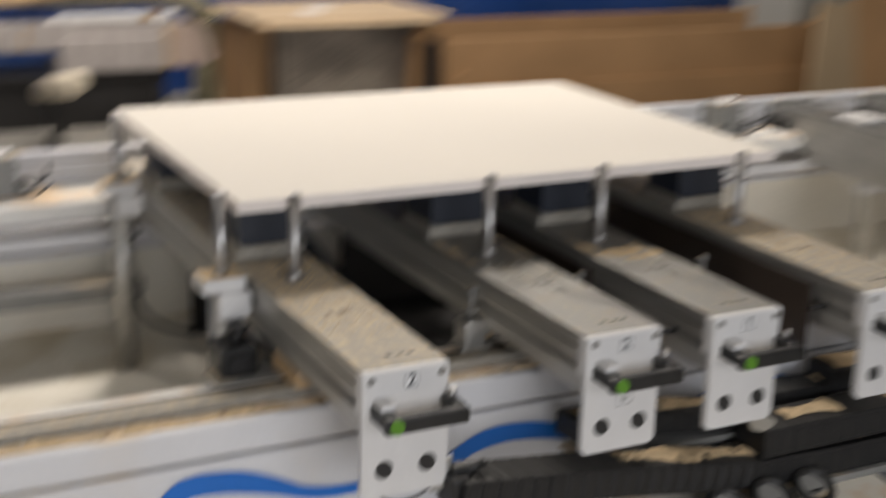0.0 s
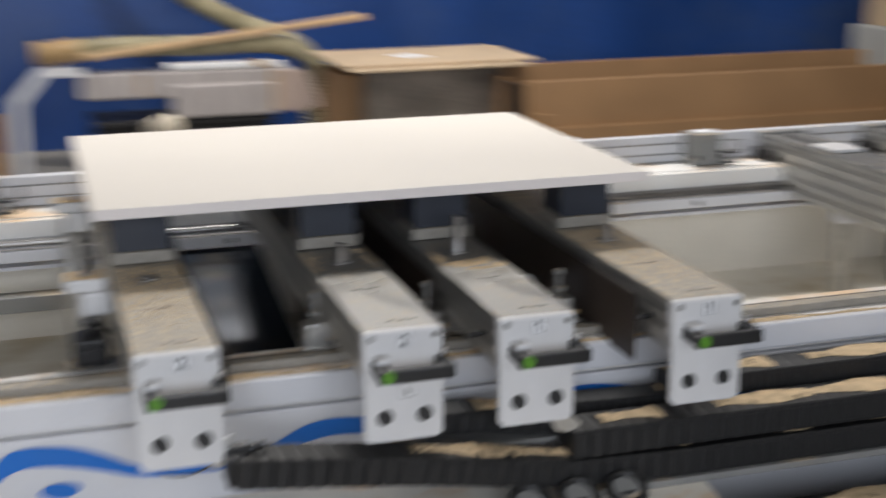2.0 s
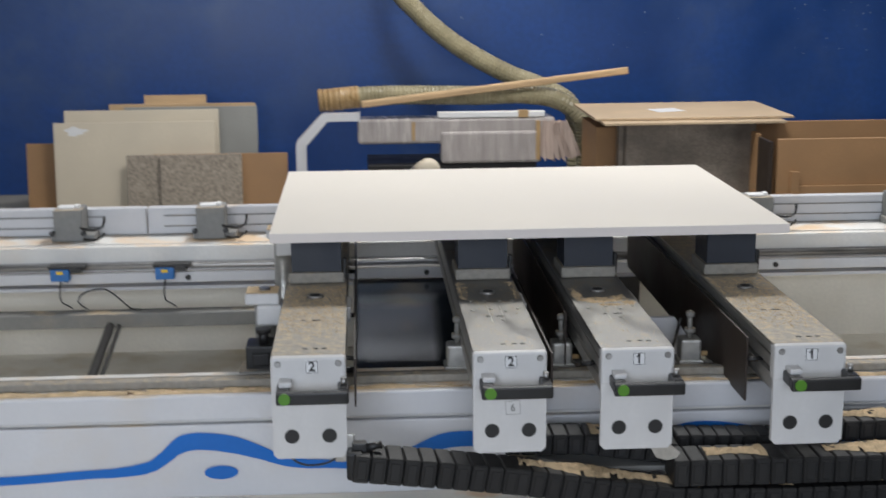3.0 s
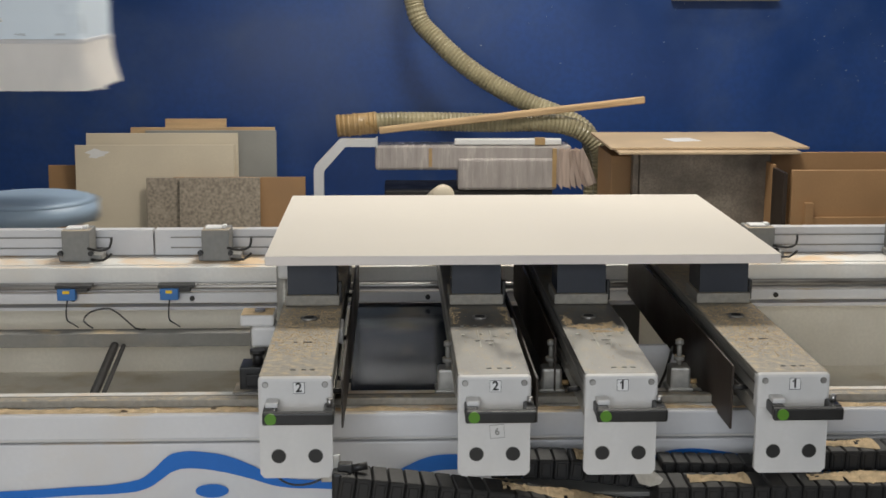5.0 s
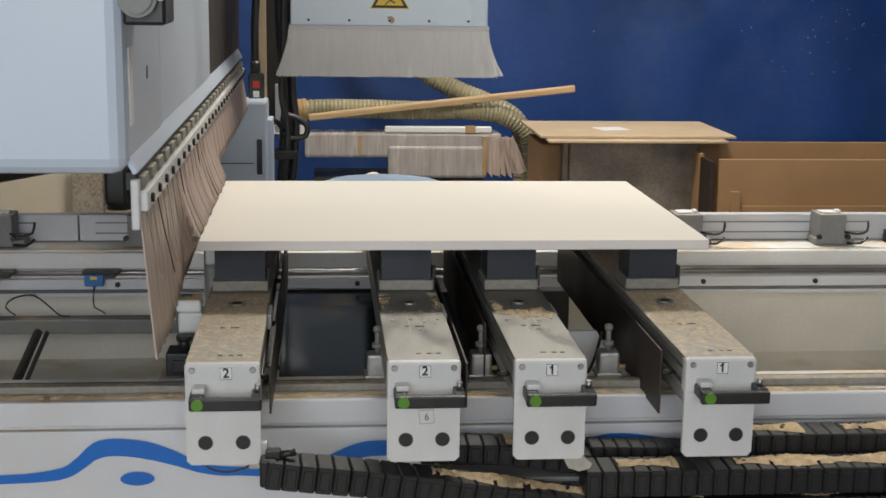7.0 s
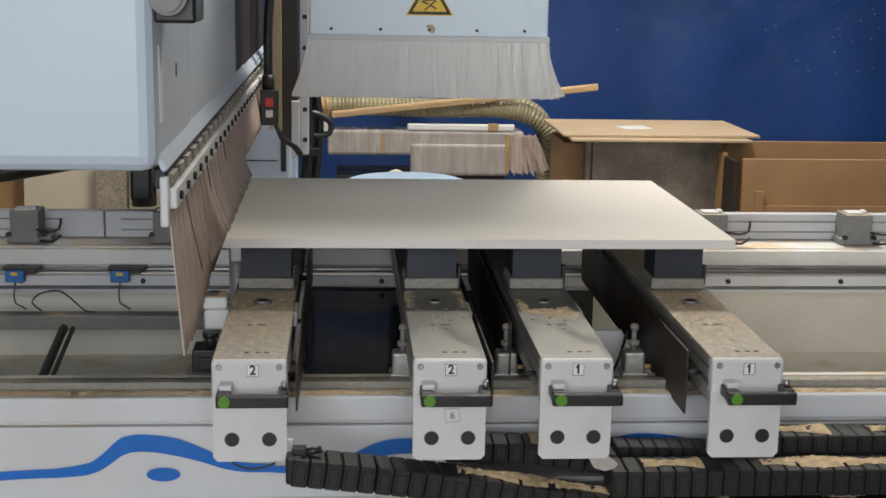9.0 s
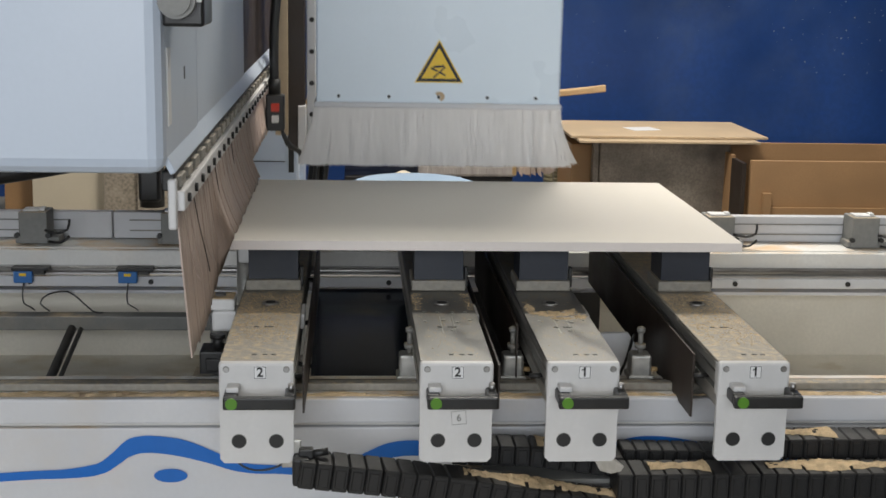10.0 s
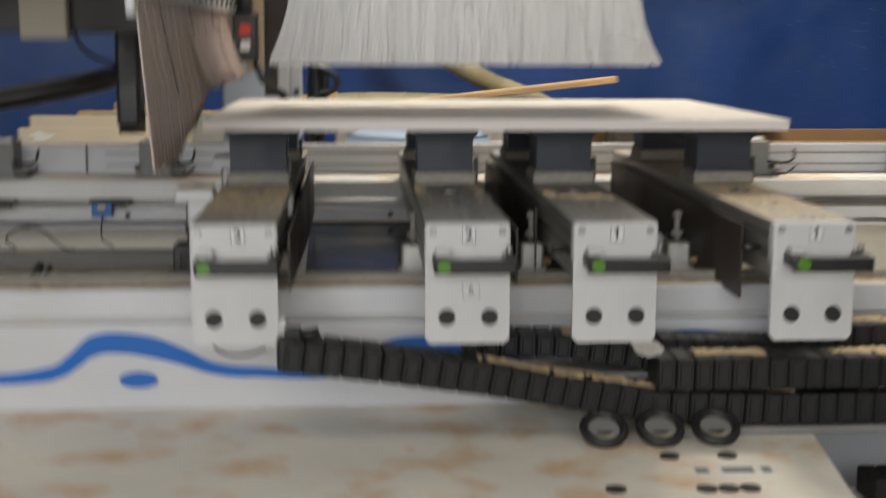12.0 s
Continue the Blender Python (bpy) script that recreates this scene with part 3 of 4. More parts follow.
    # pin bushing and small slots of the top plate
    part("bushing", joined(rod((MID, PIN_Y, 0.766), (MID, PIN_Y, 0.7705), 0.0185, 24)), M["steel"], c)
    part("bore", rod((MID, PIN_Y, 0.7706), (MID, PIN_Y, 0.7712), 0.0122, 20), M["dark"], c)
    for y, xs in ((0.055, (0.028, 0.05, 0.068)), (0.27, (0.018, 0.04, 0.05))):
        for x in xs:
            part("slot_mark", box(x - 0.005, x + 0.005, y - 0.003, y + 0.003, 0.766, 0.7668), M["ink"], c)
    if n in (1, 2):
        for x, y in ((-0.01, 0.40), (0.02, 0.40), (0.055, 0.40), (0.085, 0.40), (-0.012, 0.32), (0.03, 0.33), (0.06, 0.31), (0.09, 0.33), (0.045, 0.24)):
            part("bolt_head", rod((x, y, 0.766), (x, y, 0.7675), 0.0045, 12), M["alu"], c)
        for x in (0.022, 0.05):
            part("groove", box(x, x + 0.002, 0.22, 0.36, 0.766, 0.7664), M["alu"], c)
    part("retaining_clip", box(R - 0.002, R + 0.008, 0.40, 0.50, 0.725, 0.760, 0.003), M["cap"], c)
    for y in (0.60, 1.16):
        cup(y, c)
    pin = part("stop_pin", joined(rod((MID, PIN_Y, 0.70), (MID, PIN_Y, 0.920), 0.0115, 20), rod((MID, PIN_Y, 0.920), (MID, PIN_Y, 0.924), 0.0115, 20, 0.009), rod((MID, PIN_Y, 0.767), (MID, PIN_Y, 0.779), 0.0145, 20, 0.0118)), M["steel"], c, "polished steel stop pin")
    pins.append(pin)
    # heaps of sawdust
    heap = bmesh.new()

    def grain(x, y, r):
        if (abs(y - PIN_Y) < 0.022 and abs(x - MID) < 0.022) or not (0.02 < y < 0.585 and L + 0.004 < x < R - 0.004):
            return
        a, q, hgt = random.uniform(0, 3.1), random.uniform(1.0, 2.0), r * random.uniform(0.35, 0.8)
        ca, sa = math.cos(a), math.sin(a)
        ring = [heap.verts.new((x + r * (q * u * ca - w * sa), y + r * (q * u * sa + w * ca), 0.7661)) for u, w in ((1, 0.1), (0.1, 0.8), (-0.9, -0.2), (0, -1))]
        top = heap.verts.new((x, y, 0.7661 + hgt))
        for i in range(4):
            heap.faces.new((ring[i], ring[(i + 1) % 4], top))

    if n in (0, 3):
        for _ in range(3600):
            y = random.uniform(0.09, 0.58)
            if random.random() < min(1.0, max(0.0, (y - (0.10 if n == 3 else 0.12)) / 0.16)):
                grain(random.uniform(L, R), y, random.uniform(0.0007, 0.0021))
    else:
        for _ in range(260):
            grain(random.uniform(L, R), random.uniform(0.03, 0.58), random.uniform(0.0006, 0.0015))
    if n == 2:
        for cx, cy, rx, ry in ((-0.005, 0.392, 0.020, 0.012), (0.022, 0.372, 0.024, 0.010), (0.050, 0.385, 0.022, 0.013), (0.072, 0.405, 0.020, 0.022), (0.045, 0.345, 0.024, 0.009), (0.02, 0.40, 0.02, 0.010), (-0.02, 0.44, 0.012, 0.05), (0.088, 0.36, 0.012, 0.016)):
            for _ in range(150):
                grain(random.gauss(cx, rx * 0.45), random.gauss(cy, ry * 0.45), random.uniform(0.0014, 0.0036))
    if n == 1:
        for _ in range(160):
            grain(random.choice((L + 0.012, R - 0.012)) + random.gauss(0, 0.006), random.uniform(0.42, 0.58), random.uniform(0.001, 0.003))
    tagged(part("sawdust", heap, M["sawdust"], c, "scattered pale sawdust"), kind="stuff")
    return c


consoles = [console(n, *b) for n, b in enumerate(BARS)]
part("hanging_cable", tube([(-0.012, 0.016, 0.575), (-0.008, 0.016, 0.556), (0.006, 0.014, 0.541), (0.03, 0.012, 0.533), (0.06, 0.012, 0.535), (0.085, 0.012, 0.545), (0.10, 0.012, 0.556)], 0.0024, 6), M["black"], consoles[0], "thin black cable")
part("paper_note", turned(box(-0.016, 0.016, -0.0015, -0.0005, -0.015, 0.015), pose(0.042, 0, 0.648, 0, -5)), M["cap"], consoles[1], "small paper note with a drawn 6")
part("pen_marks", turned(joined(text("6", 0.020, pose(0.0, -0.0019, 0.0, 90, 0, 0)), *[box(-0.015 + a, -0.015 + b, -0.0022, -0.0014, -0.0135 + d, -0.0135 + e) for a, b, d, e in ((0, 0.03, 0, 0.0008), (0, 0.03, 0.028, 0.0288), (0, 0.0008, 0, 0.0288), (0.0292, 0.03, 0, 0.0288))]), pose(0.042, 0, 0.648, 0, -5)), M["grey"], consoles[1])

# consoles pushed aside further along the bed
for X in (2.13, 2.52):
    c = thing("console", "spare aluminium console with grey top and slotted sides", "console", "spare consoles", at=(X, 0, 0))
    part("rail_profile", extrusion(0.35, 1.56), M["alu"], c)
    part("top_plate", box(L, R, 0.35, 1.56, 0.758, 0.766, 0.0015), M["alu_top"], c)
    part("lower_beam", prism([(L + 0.004, 0.655), (R - 0.004, 0.655), (R - 0.004, 0.632), (R - 0.016, 0.632), (R - 0.016, 0.622), (R - 0.004, 0.622), (R - 0.004, 0.60), (L + 0.004, 0.60), (L + 0.004, 0.622), (L + 0.016, 0.622), (L + 0.016, 0.632), (L + 0.004, 0.632)], 0.35, 1.54), M["alu"], c)
    part("end_block", box(L - 0.004, R + 0.004, 1.56, 1.598, 0.67, 0.775, 0.005), M["grey"], c)
    part("end_clamp", joined(box(L - 0.03, L - 0.004, 1.50, 1.58, 0.68, 0.73, 0.004), rod((L - 0.034, 1.53, 0.705), (L - 0.028, 1.53, 0.705), 0.012, 12)), M["dark"], c)
    for y in (0.55, 1.2):
        part("leg", box(MID - 0.026, MID + 0.026, y - 0.022, y + 0.022, 0.31, 0.60, 0.006), M["alu"], c)
        part("leg_collar", box(MID - 0.034, MID + 0.034, y - 0.03, y + 0.03, 0.555, 0.60, 0.005), M["white"], c)
        part("top_pad", box(MID - 0.05, MID + 0.05, y, y + 0.12, 0.766, 0.778, 0.005), M["cap"], c)
        part("track_slot", box(MID - 0.02, MID + 0.004, y + 0.16, y + 0.40, 0.766, 0.7664), M["dark"], c)
    for y in (0.45, 0.75, 1.05, 1.40):
        part("bore", rod((MID + 0.03, y, 0.766), (MID + 0.03, y, 0.7665), 0.009, 14), M["ink"], c)
    part("cable", tube([(0.0, 0.9, 0.655), (-0.04, 0.86, 0.5), (0.03, 0.84, 0.40), (0.02, 0.9, 0.31)], 0.006, 6), M["black"], c)

# side stops left of the first console
side_pins = []
for k, y in enumerate((0.535, 1.28)):
    s = thing("side_stop", "white clamp block with a steel stop pin on a grey post", "side stop", "side stops beside the console", at=(-0.085, y, 0))
    part("block", joined(box(-0.045, 0.036, -0.036, 0.036, 0.742, 0.770, 0.006), box(-0.018, 0.044, -0.044, 0.03, 0.693, 0.743, 0.007)), M["cap"], s, "white clamp block")
    part("block_dust", box(-0.042, 0.033, -0.033, 0.033, 0.770, 0.7715), M["sawdust"], s)
    part("post", rod((0, 0, 0.31), (0, 0, 0.742), 0.0255, 20), M["alu"], s)
    part("arm", box(0.0, 0.05, -0.015, 0.015, 0.70, 0.73, 0.003), M["alu"], s)
    side_pins.append(part("stop_pin", joined(rod((0, 0, 0.70), (0, 0, 0.922), 0.0125, 20), rod((0, 0, 0.772), (0, 0, 0.782), 0.016, 20, 0.0128)), M["steel"], s, "polished steel stop pin"))
    part("hose", tube([(0.0, 0.02, 0.70), (0.03, 0.05, 0.56), (0.06, 0.06, 0.42), (0.16, 0.05, 0.36), (0.28, 0.02, 0.36)], 0.007, 8), M["black"], s)
valve = thing("valve_block", "black pneumatic valve block beside the rail", "valve block")
part("body", box(-0.125, -0.055, 0.42, 0.50, 0.60, 0.665, 0.004), M["black"], valve)
part("fitting", joined(rod((-0.085, 0.45, 0.665), (-0.085, 0.45, 0.695), 0.012, 12), rod((-0.085, 0.45, 0.69), (-0.085, 0.45, 0.70), 0.018, 12), box(-0.11, -0.07, 0.41, 0.43, 0.62, 0.65, 0.003)), M["dark"], valve)
part("foot", box(-0.14, -0.02, 0.40, 0.48, 0.602, 0.612, 0.003), M["grey"], valve)
part("slide", box(-0.03, 0.02, 0.30, 0.42, 0.62, 0.655, 0.004), M["wood"], valve, "sawdust covered slide")
for X in (0.36, 0.90, 0.60):
    lt = thing("clamp_cylinder", "small steel clamp cylinder with a brass fitting", "cylinder", "clamps on the rail", at=(X, 0, 0))
    part("body", joined(box(-0.024, 0.024, 0.365, 0.415, 0.612, 0.672, 0.006), box(-0.030, 0.030, 0.36, 0.42, 0.612, 0.624, 0.003)), M["alu"], lt)
    part("rod", joined(rod((0, 0.39, 0.672), (0, 0.39, 0.735), 0.006, 10), rod((0, 0.39, 0.684), (0, 0.39, 0.694), 0.013, 10), rod((0, 0.39, 0.722), (0, 0.39, 0.732), 0.010, 10)), M["grey"], lt)
    part("fitting", rod((0.024, 0.38, 0.635), (0.04, 0.38, 0.635), 0.006, 8), M["tape"], lt)
cover = thing("dark_cover_sheet", "dark glossy blue sheet sloping between the consoles", "cover sheet")
part("sheet", prism([(1.422, 0.568), (1.425, 0.574), (0.43, 0.388), (0.43, 0.382)], 0.118, 0.415, "x"), M["cover"], cover)
part("back_flange", box(0.118, 0.415, 1.42, 1.426, 0.31, 0.568), M["dark"], cover)
part("front_foot", box(0.118, 0.415, 0.424, 0.43, 0.31, 0.388), M["dark"], cover)
# Black sheets added to darken the shaded trough between these consoles
solid("dark_back_sheet", box(0.53, 1.0, 1.425, 1.43, 0.31, 0.563), M["dark"], "added black sheet darkening the bed below the rail in place of shade", "cover sheet")
solid("dark_trough_cover", box(0.53, 0.99, 0.43, 1.42, 0.332, 0.338, 0.002), M["dark"], "added dark sheet on the trough floor in place of shade", "cover sheet")
solid("sheet_prop", box(0.57, 1.0, 0.9, 0.95, 0.31, 0.332), M["dark"], "added dark prop under the shade sheet", "support")
gusset = thing("white_gusset", "pale slanting gusset inside the bed", "gusset")
part("plate", prism([(0.845, 0.655), (0.92, 0.655), (0.985, 0.56), (0.985, 0.40), (0.845, 0.40)], 0.62, 0.635), M["white"], gusset)
part("stay", box(0.86, 0.88, 0.62, 0.68, 0.31, 0.40), M["white"], gusset)
part("cable", tube([(0.93, 0.60, 0.66), (0.91, 0.60, 0.58), (0.88, 0.60, 0.52)], 0.004, 6), M["black"], gusset)

# ---------------------------------------------------------------- the workpiece
PX0, PX1, PY0, PY1 = -0.066, 1.158, 0.491, 1.398
work = thing("panel", "white coated board lying on suction cups", "panel")
part("board", box(PX0, PX1, PY0, PY1, 0.8915, 0.9145, 0.0012), M["panel"], work)
part("front_edge_band", box(PX0 + 0.001, PX1 - 0.001, PY0 - 0.0012, PY0 + 0.001, 0.8925, 0.9135), M["panel_edge"], work, "pale edge band")
part("side_edge_band", box(PX0 - 0.0012, PX0 + 0.001, PY0 + 0.001, PY1 - 0.001, 0.8925, 0.9135), M["panel_edge"], work)

# ---------------------------------------------------------------- things along the back wall
def board(name, x0, x1, z0, z1, y, thick, mat, label, lean=4.0, category="board"):
    bm = box(x0, x1, 0, thick, 0, z1 - z0, 0.002)
    ob = solid(name, turned(bm, pose(0, y, z0, -lean)), mat, label, category, "boards leaning on the wall")
    set_back(ob, 1.235)
    return ob


board("board", -1.50, -1.15, 0.0, 0.632, 4.13, 0.018, M["carton"], "brown board leaning behind others", 3)
board("board", -1.02, -0.36, 0.0, 0.80, 4.18, 0.02, M["flat_grey"], "grey faced board leaning on the wall", 3)
board("board", -1.10, -0.37, 0.0, 0.812, 4.215, 0.02, M["wood"], "pale wooden board leaning on the wall", 3)
board("board", -1.30, -0.545, 0.0, 0.795, 4.10, 0.02, M["cream"], "cream board leaning in a stack", 3)
board("board", -1.345, -0.56, 0.0, 0.742, 4.05, 0.02, M["cream"], "cream board with a torn label", 3)
board("board", -0.93, -0.62, 0.0, 0.852, 4.25, 0.02, M["wood"], "tall wooden board behind the stack", 3)
board("board", -0.82, -0.425, 0.0, 0.592, 3.955, 0.02, M["osb"], "coarse grey strand board leaning in front", 3)
board("board", -0.985, -0.70, 0.0, 0.588, 3.98, 0.02, M["osb"], "second coarse strand board half hidden", 3)
board("board", -0.86, -0.205, 0.0, 0.585, 4.02, 0.018, M["carton"], "brown board leaning on the stack", 3)
torn = bmesh.new()
torn.faces.new([torn.verts.new((-1.235 + 0.05 * math.cos(a) * (1 + 0.3 * math.sin(5 * a)), 4.048 + 0.052 * (0.70 + 0.022 * math.sin(a)), 0.70 + 0.022 * math.sin(a) * (1 + 0.3 * math.cos(3 * a)))) for a in [2 * math.pi * k / 24 for k in range(24)]])
set_back(solid("torn_label", torn, M["label"], "torn white paper label stuck on the cream board", "label"), 1.235)

# steel cabinet with a loose board on top
cabinet = thing("steel_cabinet", "dull grey stained sheet steel cabinet", "cabinet")
part("body", box(1.43, 2.075, 3.82, 4.4, 0.0, 0.734, 0.01), M["sheet"], cabinet)
part("side_panel", box(1.31, 1.42, 3.95, 4.38, 0.0, 0.70, 0.004), M["carton"], cabinet, "brown side panel")
part("upright", box(1.40, 1.428, 3.84, 3.90, 0.0, 0.73, 0.003), M["sheet"], cabinet)
for k, (x0, x1, y0, y1, z) in enumerate(((1.31, 2.19, 3.72, 4.40, 0.735), (1.28, 2.25, 3.80, 4.46, 0.749))):
    lid = solid("cover_board", turned(box(x0, x1, y0, y1, 0, 0.012, 0.002), pose(0, 0, z, 0, 0, 0)), M["mdf"], "raw board lying on the steel cabinet", "board", "boards on the cabinet")
    set_back(lid, 1.14)
set_back(cabinet, 1.14)
paper = solid("paper_sheet", turned(box(-0.075, 0.075, -0.07, 0.07, 0.7615, 0.7625), pose(1.69, 4.10, 0, 0, 0, 14)), M["label"], "white paper lying on the raw board", "paper")
set_back(paper, 1.14)

# brown open tray made of boards
tray = thing("board_tray", "long open box of brown boards", "box")
part("front_board", box(2.12, 4.45, 3.62, 3.645, 0.0, 0.672, 0.002), M["carton"], tray)
part("inner_board", box(2.20, 4.40, 3.60, 3.618, 0.0, 0.45, 0.002), M["carton"], tray)
part("corner_post", box(2.18, 2.22, 3.588, 3.62, 0.0, 0.52, 0.002), M["carton"], tray)
part("end_board", box(2.08, 2.10, 3.82, 4.15, 0.0, 0.672, 0.002), M["carton"], tray)
part("right_board", box(4.42, 4.445, 3.645, 4.15, 0.0, 0.69, 0.002), M["carton"], tray)
part("back_board", box(2.08, 4.45, 4.15, 4.17, 0.0, 0.69, 0.002), M["carton"], tray)
# Dark slat standing in for the shaded gap beside the cabinet
part("dark_slat", box(2.078, 2.098, 3.62, 3.81, 0.0, 0.66, 0.002), M["brown"], tray)

set_back(tray, 1.12)

# wrapped bundle, frame and hose
bundle = thing("wrapped_bundle", "bundle wrapped in clear film with brown tape", "bundle")
part("long_pack", box(0.145, 1.10, 3.86, 4.02, 0.643, 0.764, 0.014), M["film"], bundle)
part("lower_pack", box(0.545, 1.03, 3.845, 4.01, 0.546, 0.70, 0.014), M["film"], bundle)
for k in range(44):
    x = 0.16 + k * 0.0205 + random.uniform(-0.003, 0.003)
    low = x > 0.555 and x < 1.02
    part("film_fold", turned(box(-0.0025, 0.0025 + 0.003 * random.random(), -0.0012, 0.002, 0.56 if low else 0.655, 0.694 if low else 0.755, 0.001, 1), pose(x, 3.845 if low else 3.86, 0, 0, 0, 0)), M["film"], bundle)
for x, w in ((0.405, 0.016), (1.005, 0.02)):
    part("tape_band", box(x, x + w, 3.842 if x > 0.55 else 3.857, 3.87, 0.56 if x > 0.55 else 0.66, 0.75, 0.001), M["tape"], bundle, "brown tape band")
for k in range(16):
    w = random.uniform(0.010, 0.022)
    part("film_tail", turned(prism([(-w * 0.5, 0.0), (w * 0.5, 0.01), (w * 1.1, -0.07), (w * 1.5, -0.16 - 0.03 * random.random()), (w * 0.2, -0.17), (-w * 0.5, -0.08)], -0.004, 0.004), pose(1.045 + 0.0065 * k, 3.848 - 0.009 * (k % 4), 0.745 - 0.003 * (k % 5), random.uniform(-4, 4), 7 - 1.6 * k, random.uniform(-25, 25))), M["strip"], bundle, "loose tail of brown film")
bench = thing("bundle_bench", "dark bench under the wrapped bundle", "bench")
part("top", box(0.19, 1.01, 3.86, 4.21, 0.515, 0.544, 0.006), M["dark"], bench)
part("side_panel", box(0.2, 0.24, 3.88, 4.2, 0.0, 0.514, 0.004), M["dark"], bench)
part("side_panel", box(0.96, 1.0, 3.88, 4.2, 0.0, 0.514, 0.004), M["dark"], bench)
part("front_panel", box(0.242, 0.958, 3.89, 3.91, 0.02, 0.512, 0.004), M["dark"], bench)
white_strip = solid("white_strip", joined(box(0.53, 1.05, 3.862, 3.89, 0.7645, 0.796, 0.006)), M["label"], "white slim strip lying on the bundle", "strip")
strip_tape = solid("strip_tape", box(0.92, 0.97, 3.859, 3.893, 0.7642, 0.799, 0.002), M["tape"], "tape round the white strip", "tape")
arm = thing("pipe_frame", "pale bent metal frame carrying the hose end", "frame")
part("bent_bar", prism([(-0.152, 0.0), (-0.152, 0.645), (-0.145, 0.665), (-0.03, 0.788), (-0.015, 0.795), (0.15, 0.795), (0.15, 0.757), (0.002, 0.757), (-0.098, 0.645), (-0.104, 0.63), (-0.104, 0.0)], 3.86, 3.92), M["white"], arm)
part("end_flange", box(0.15, 0.158, 3.85, 3.93, 0.75, 0.802, 0.003), M["white"], arm)
HY = 3.93
suction = thing("suction_hose", "ribbed yellowish suction hose bent over the bundle", "hose")
part("tube", tube([(0.0, HY, 0.852), (0.2, HY, 0.872), (0.45, HY, 0.872), (0.72, HY, 0.866), (0.96, HY, 0.868), (1.13, HY, 0.835), (1.235, HY, 0.745), (1.262, HY, 0.60), (1.26, HY, 0.40), (1.255, HY, 0.2), (1.255, HY, 0.0)], 0.044, 18, 0.019, 0.004), M["hose"], suction)
cuff = part("cuff", rod((-0.04, HY, 0.850), (0.155, HY, 0.868), 0.053, 18), M["tape"], suction, "taped hose cuff")
for x in (-0.035, -0.012, 0.012, 0.04, 0.062, 0.09, 0.115, 0.138):
    z = 0.852 + 0.09 * (x + 0.02) + random.uniform(-0.003, 0.003)
    part("tape_turn", rod((x, HY, z), (x + 0.012, HY, z + 0.001), 0.0535 + 0.004 * random.random(), 18), M["tape"], suction)
second = thing("suction_hose", "ribbed yellowish suction hose coming down the wall", "hose")
part("tube", tube([(0.30, 4.3, 2.6), (0.31, 4.3, 1.9), (0.345, 4.28, 1.42), (0.46, 4.24, 1.25), (0.65, 4.18, 1.09), (0.88, 4.12, 0.96), (1.08, 4.08, 0.88), (1.20, 4.06, 0.80), (1.235, 4.06, 0.66), (1.235, 4.06, 0.3), (1.235, 4.06, 0.0)], 0.046, 18, 0.019, 0.004), M["hose"], second)
stick = solid("wooden_stick", turned(joined(box(0.0, 1.30, -0.012, 0.012, -0.017, 0.017, 0.006), box(0.02, 1.24, -0.0135, 0.0, -0.004, 0.012, 0.003)), pose(0.165, 3.85, 0.838, 0, -6.3, 2)), M["wood"], "long pale wooden stick lying on the hose", "stick")
roller = thing("white_roller", "cream cylinder with a rounded end", "roller")
part("cylinder", joined(rod((0.428, 2.62, 0.715), (0.415, 3.1, 0.62), 0.045, 24)), M["cream"], roller)
rcap = bmesh.new()
bmesh.ops.create_uvsphere(rcap, u_segments=20, v_segments=10, radius=0.045, matrix=Matrix.LocRotScale((0.428, 2.62, 0.715), None, (1, 0.5, 1)))
part("cap", rcap, M["cream"], roller)
part("leg", box(0.40, 0.43, 2.9, 3.0, 0.0, 0.66), M["dark"], roller)
lampbox = thing("wall_box", "pale grey control box on the blue wall", "wall box")
part("case", box(1.72, 2.25, 4.512, 4.548, 1.452, 1.75, 0.006), M["white"], lampbox)
part("lip", box(1.70, 2.27, 4.502, 4.548, 1.445, 1.458, 0.004), M["grey"], lampbox)

for far_thing in (bundle, bench, white_strip, strip_tape, arm, suction, second, stick, lampbox):
    set_back(far_thing, BACK)
set_back(roller, 1.36)

# cartons and boards in the far corner
CORNER = 1.10
for x0, x1, y0, y1, z0, z1, mt, lab in ((4.38, 4.93, 3.9, 4.4, 0, 0.80, "flat_grey", "grey flat pack standing in the corner"), (5.02, 5.55, 3.8, 4.3, 0, 1.0, "carton_pale", "tall brown carton in the corner"), (5.15, 5.6, 3.85, 4.3, 1.0, 1.7, "carton", "brown carton on top of another")):
    cb = thing("carton", lab, "carton", "cartons in the corner")
    part("box", box(x0, x1, y0, y1, z0, z1, 0.008), M[mt], cb)
    part("flap", box(x0, x1, y0 - 0.006, y0 - 0.001, z1 - 0.18, z1 - 0.01, 0.002), M[mt], cb)
    set_back(cb, CORNER)
random.seed(3)
x = 4.46
for k in range(11):
    w = random.uniform(0.035, 0.07)
    slat = solid("slat", box(x, x + w - 0.004, 3.92 + random.uniform(0, 0.04), 4.38, 0.801, 1.03 + random.uniform(-0.03, 0.01), 0.003), M["carton_pale"], "pale board offcut standing on the flat pack", "board", "offcuts on the flat pack")
    set_back(slat, CORNER)
    x += w
